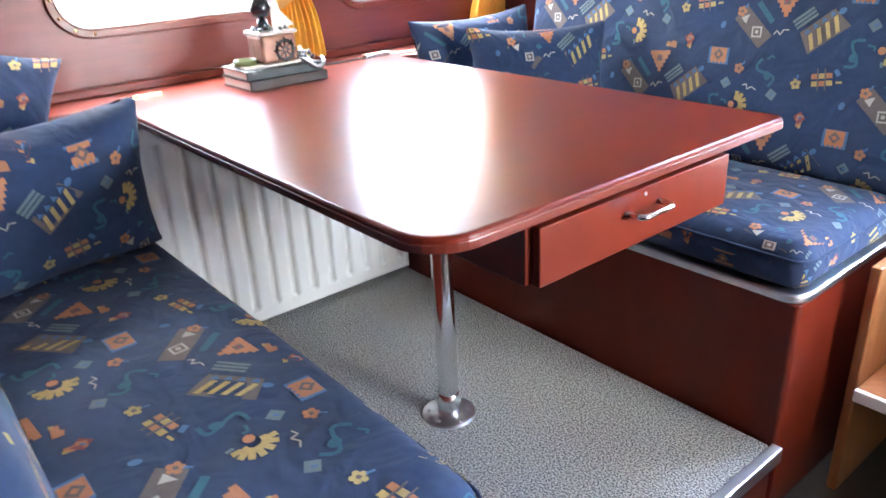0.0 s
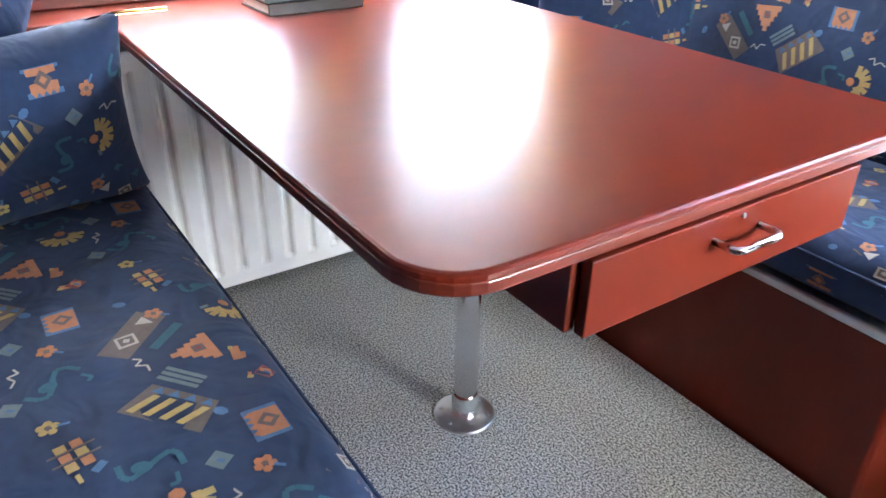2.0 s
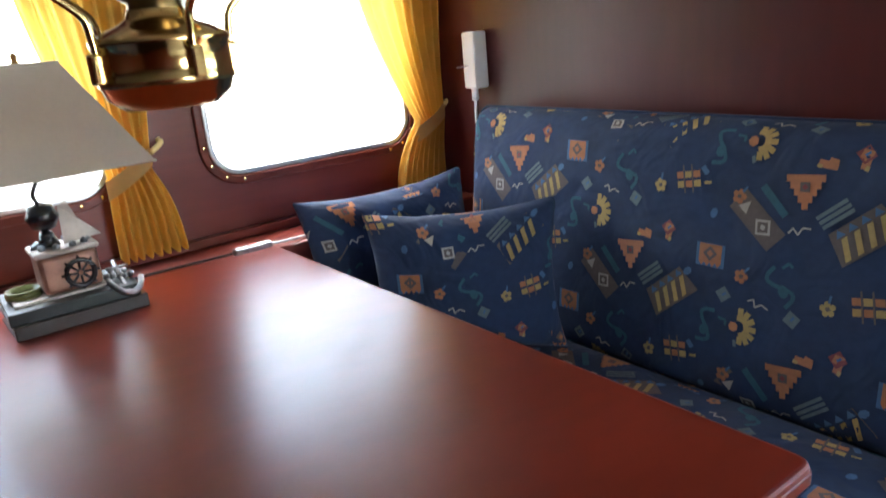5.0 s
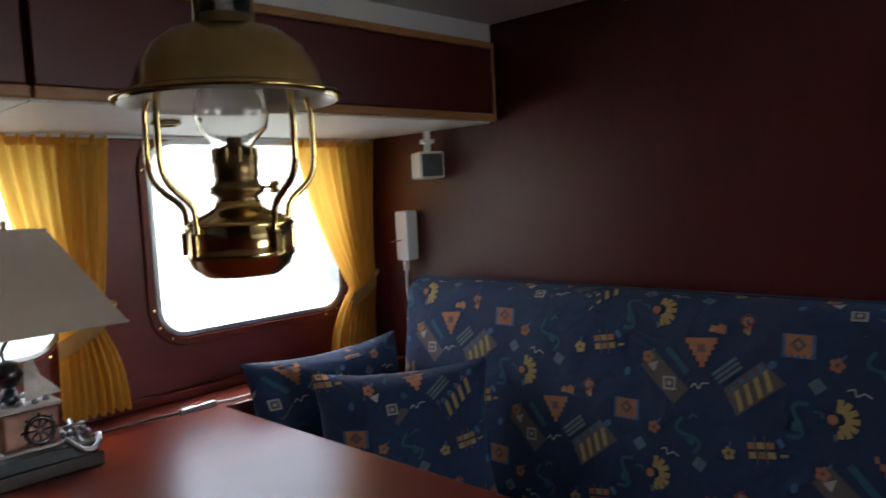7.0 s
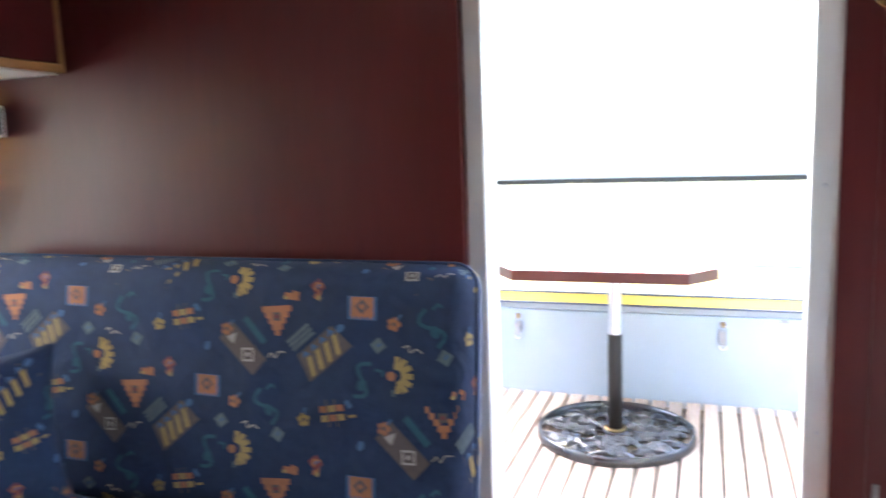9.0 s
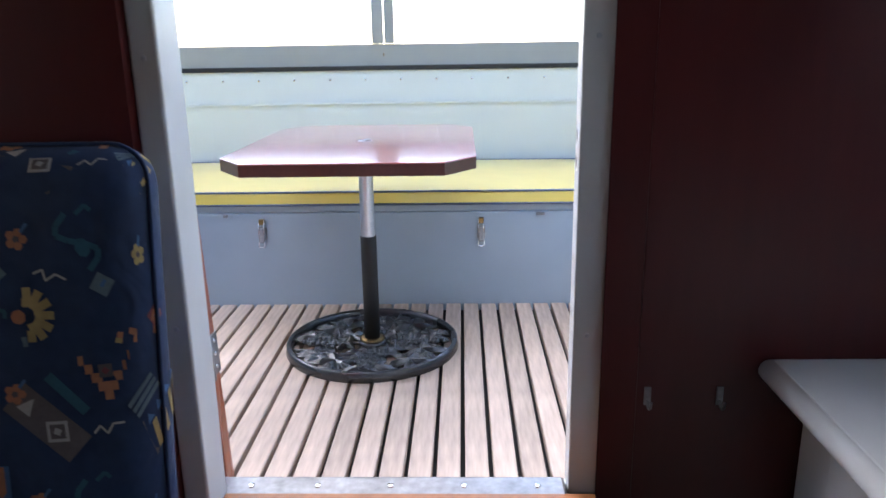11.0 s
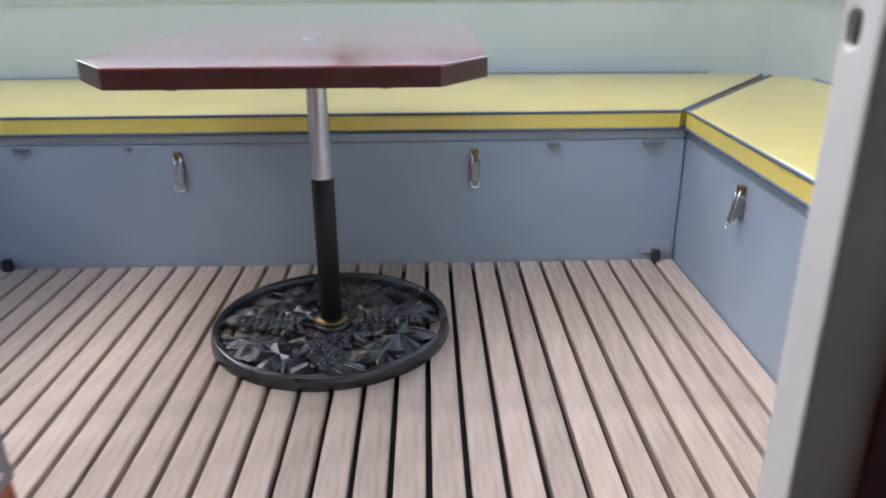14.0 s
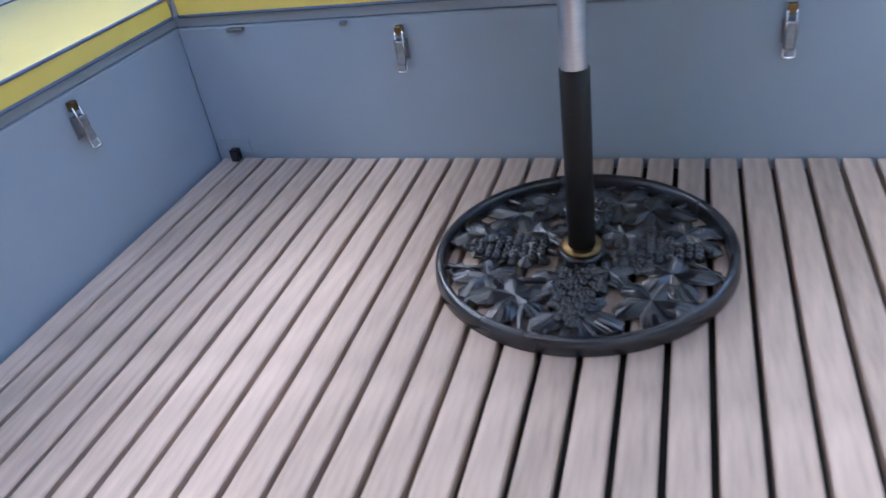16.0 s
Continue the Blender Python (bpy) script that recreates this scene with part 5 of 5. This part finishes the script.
for k in range(17):
    y = -0.95 + 0.165 * k
    rv = thing("snap_fastener", "small bright snap fastener on the coaming", "fastener", (coaming_x(y) + 0.026, y, 1.133), group="snap fasteners")
    part("stud", moved(lathe([(0, 0.006), (0.005, 0.005), (0.0065, 0.0)], 12), pose(0, 0, 0, 0, -90, 0)), M_CHROME, rv)

# cabin's outer aft face
structure(part("cabin_aft_face", slab([(-1.25, 0.22), (2.05, 0.22), (2.05, 1.95), (-1.25, 1.95)], 0.1455, 0.160, 0, ([(-0.1775, SILL - 0.03), (0.555, SILL - 0.03), (0.555, HEAD), (-0.1775, HEAD)],), facing_x(BULK_X)), M_COAM), "pale painted outer face of the cabin", "wall")

# ---- deck table ----
dt = thing("deck_table", "octagonal red laminate deck table on a cast base", "table", (3.20, 0.39, DZ))
TX, TY, TH, CUT, CUTY = 0.455, 0.338, 0.682, 0.110, 0.080
octa = [(TX, TY - CUTY), (TX - CUT, TY), (-TX + CUT, TY), (-TX, TY - CUTY), (-TX, -TY + CUTY), (-TX + CUT, -TY), (TX - CUT, -TY), (TX, -TY + CUTY)]
part("tabletop", slab(octa, TH - 0.003, TH, 0.0012), M_DKTABLE, dt, "glossy red laminate top")
part("edge", slab(octa, TH - 0.034, TH - 0.0032, 0.001), M_DKEDGE, dt, "brown wooden edge")
part("hole_plug", lathe([(0, 0.0015), (0.022, 0.001), (0.023, 0.0)], 24, at=(0, 0, TH)), M_BLACK, dt)
post = part("upper_pole", lathe([(0.0225, 0.37), (0.0225, TH - 0.05)], 28), M_ALU, dt, "aluminium pole", smooth=True)
part("clamp", lathe([(0.028, TH - 0.062), (0.030, TH - 0.056), (0.030, TH - 0.046), (0.044, TH - 0.044), (0.044, TH - 0.0345)], 24), M_OLDBRASS, dt, smooth=True)
part("sleeve", lathe([(0.0, 0.03), (0.0255, 0.03), (0.0255, 0.378), (0.0228, 0.380)], 28), M_RUBBER, dt, "black sleeve", smooth=True)
part("collar", lathe([(0.040, 0.026), (0.041, 0.032), (0.034, 0.036), (0.0257, 0.036)], 28), M_OLDBRASS, dt, "worn brass collar", smooth=True)
for y in (-0.17, 0.17):
    part("bolt", lathe([(0, -0.010), (0.010, -0.008), (0.012, 0.0)], 14, at=(-0.40, y, TH - 0.0345)), M_OLDBRASS, dt)
R = 0.280
part("base_ring", lathe([(R + 0.001, 0.0), (R + 0.003, 0.004), (R, 0.030), (R - 0.005, 0.034), (R - 0.013, 0.033), (R - 0.017, 0.024), (R - 0.019, 0.0)], 72), M_BLACK, dt, "black cast rim", smooth=True)


def vine_leaf(x, y, turn, size, z, bend):
    """A cast vine leaf: five toothed lobes with raised veins."""
    bm = bmesh.new()
    n = 50
    rim, mid = [], []
    for k in range(n):
        a = 2 * math.pi * k / n
        lobe = abs(math.cos(2.5 * a)) ** 0.9
        tooth = 0.05 * ((k % 2) - 0.5)
        r = size * (0.42 + 0.58 * lobe * (0.74 + 0.26 * math.cos(a)) + tooth)
        q = pose(x, y, 0, 0, 0, turn)
        tip = 0.006 * bend * math.cos(a)
        far = max(1.0, (q @ Vector((r * math.cos(a), r * math.sin(a), 0))).xy.length / 0.262)
        rim.append(bm.verts.new(q @ Vector((r / far * math.cos(a), r / far * math.sin(a), z - 0.004 + tip))))
        mid.append(bm.verts.new(q @ Vector((0.52 * r / far * math.cos(a), 0.52 * r / far * math.sin(a), z + 0.0085 * lobe ** 3 + 0.5 * tip))))
    top = bm.verts.new(pose(x, y, 0, 0, 0, turn) @ Vector((0, 0, z + 0.004)))
    for k in range(n):
        j = (k + 1) % n
        bm.faces.new((top, mid[k], mid[j]))
        bm.faces.new((mid[k], rim[k], rim[j], mid[j]))
    bmesh.ops.recalc_face_normals(bm, faces=bm.faces)
    bmesh.ops.solidify(bm, geom=bm.faces[:], thickness=0.006)
    return bm


rng = random.Random(11)
for k in range(11):
    a = 360 / 11 * k + 20 + rng.uniform(-6, 6)
    r0 = 0.190 + rng.uniform(-0.012, 0.008)
    part("cast_leaf", vine_leaf(r0 * math.cos(radians(a)), r0 * math.sin(radians(a)), a + rng.uniform(-60, 60), rng.uniform(0.078, 0.100), 0.016 + 0.005 * rng.random(), rng.uniform(-1, 1)), M_BLACK, dt, "cast iron vine leaf")
for k in range(7):
    a = 360 / 7 * k + 5 + rng.uniform(-10, 10)
    part("cast_leaf", vine_leaf(0.092 * math.cos(radians(a)), 0.092 * math.sin(radians(a)), a + rng.uniform(-40, 40), rng.uniform(0.052, 0.066), 0.018 + 0.004 * rng.random(), rng.uniform(-1, 1)), M_BLACK, dt, "cast iron vine leaf")
for k in range(4):
    bm = bmesh.new()
    a = radians(k * 90 + 180)
    for row, (r, half) in enumerate(((0.075, 1), (0.092, 2), (0.109, 2), (0.126, 3), (0.143, 2), (0.160, 2), (0.177, 2), (0.194, 1), (0.211, 1), (0.226, 0))):
        for q in range(-half, half + 1):
            off = 0.0155 * (q + 0.5 * (row % 2)) + rng.uniform(-0.002, 0.002)
            x, y = r * math.cos(a) - off * math.sin(a), r * math.sin(a) + off * math.cos(a)
            bmesh.ops.create_icosphere(bm, subdivisions=2, radius=rng.uniform(0.0085, 0.0105), matrix=pose(x, y, 0.017 + 0.005 * rng.random()))
    tagged(part("grape_bunch", bm, M_BLACK, dt, "cast iron bunch of grapes", smooth=True), kind="stuff")
for k in range(12):
    a = radians(k * 30 + 14)
    b = a + rng.uniform(-0.35, 0.35)
    stem = [(0.03 * math.cos(a), 0.03 * math.sin(a), 0.012), (0.10 * math.cos(b), 0.10 * math.sin(b), 0.013), (0.19 * math.cos(a - 0.5 * (b - a)), 0.19 * math.sin(a - 0.5 * (b - a)), 0.013), (0.266 * math.cos(a), 0.266 * math.sin(a), 0.012)]
    part("cast_stem", tube(curve_points(stem, 6), 0.0065, 8), M_BLACK, dt, "cast iron vine stem", smooth=True)
    if k % 2:
        curl = [(0.235 * math.cos(a + 0.10) + 0.024 * (1 - 0.10 * q) * math.cos(q * 0.8), 0.235 * math.sin(a + 0.10) + 0.024 * (1 - 0.10 * q) * math.sin(q * 0.8), 0.012) for q in range(9)]
        part("tendril", tube(curve_points(curl, 3), 0.0042, 6), M_BLACK, dt, smooth=True)
part("hub", lathe([(0, 0.004), (0.046, 0.004), (0.046, 0.022), (0.038, 0.027), (0, 0.027)], 28), M_BLACK, dt, smooth=True)

# ---- outside ----
structure(part("hull_bottom", slab([(-1.9, -1.15), (4.2, -1.15), (4.35, 0.4), (4.2, 1.95), (-1.9, 1.95), (-3.4, 0.4)], -0.78, -0.062), M_COAM), "plain pale grey hull below the floors", "hull")
structure(part("water", slab([(-400, -400), (400, -400), (400, 400), (-400, 400)], -0.75, -0.70), M_WATER), "green canal water out to the horizon", "water")
structure(part("bank", slab([(-200, 3.2), (200, 3.2), (200, 200), (-200, 200)], -0.69, -0.1), M_GRASS), "grassy canal bank beside the boat", "bank")


def hedge(name, x0, x1, y0, y1, z1, n, label):
    r = random.Random(9)
    vs, fs = [], []
    for k in range(n):
        c = Vector((r.uniform(x0, x1), r.uniform(y0, y1), 0))
        top = z1 * (0.65 + 0.35 * noise.noise(Vector((c.x * 0.4, c.y * 0.4, 0))) + 0.25 * r.random())
        c.z = r.uniform(-0.1, max(0.4, top))
        q = Euler((r.uniform(0, 6), r.uniform(0, 6), r.uniform(0, 6))).to_matrix()
        s = r.uniform(0.10, 0.24)
        i = len(vs)
        vs += [c + q @ Vector(p) * s for p in ((-1, 0, 0), (0, -0.5, 0.1), (1, 0, 0), (0, 0.5, 0.1))]
        fs.append((i, i + 1, i + 2, i + 3))
    me = bpy.data.meshes.new(name)
    me.from_pydata([tuple(v) for v in vs], [], fs)
    me.materials.append(M_LEAF)
    return tagged(new(name, me), label, "hedge", kind="stuff")


hedge("hedge", -14, 9, 9.0, 12.0, 7.5, 16000, "leafy green hedge on the far side of the bank")

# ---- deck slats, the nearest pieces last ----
# solid sheet whose near-black colour paints the shade in the slat gaps
deck = structure(part("deck_frame", box(1.966, AFT - 0.002, STBD + 0.003, PORT - 0.003, DZ - 0.049, DZ - 0.028, 0), M_GAPSHADE), "slatted weathered teak deck", "deck")
slat_mesh = None
PITCH = 0.0669
y = 0.093 - 11 * PITCH
k = 0
while y < PORT - 0.01:
    y0, y1 = max(y + 0.0058, STBD + 0.004), min(y + PITCH - 0.0058, PORT - 0.004)
    if y1 - y0 > 0.01:
        full = abs(y1 - y0 - (PITCH - 0.0116)) < 1e-6
        if full and slat_mesh is not None:
            ob = new("slat", slat_mesh)
        else:
            bm = box(1.968, AFT - 0.004, -(y1 - y0) / 2, (y1 - y0) / 2, DZ - 0.0275, DZ, 0.0025, seg=1)
            ob = part("slat", bm, M_TEAK)
            if full:
                slat_mesh = ob.data
        ob.location = (0, (y0 + y1) / 2, 0.0006 * ((k * 7) % 3))
        ob.parent = deck
    y += PITCH
    k += 1
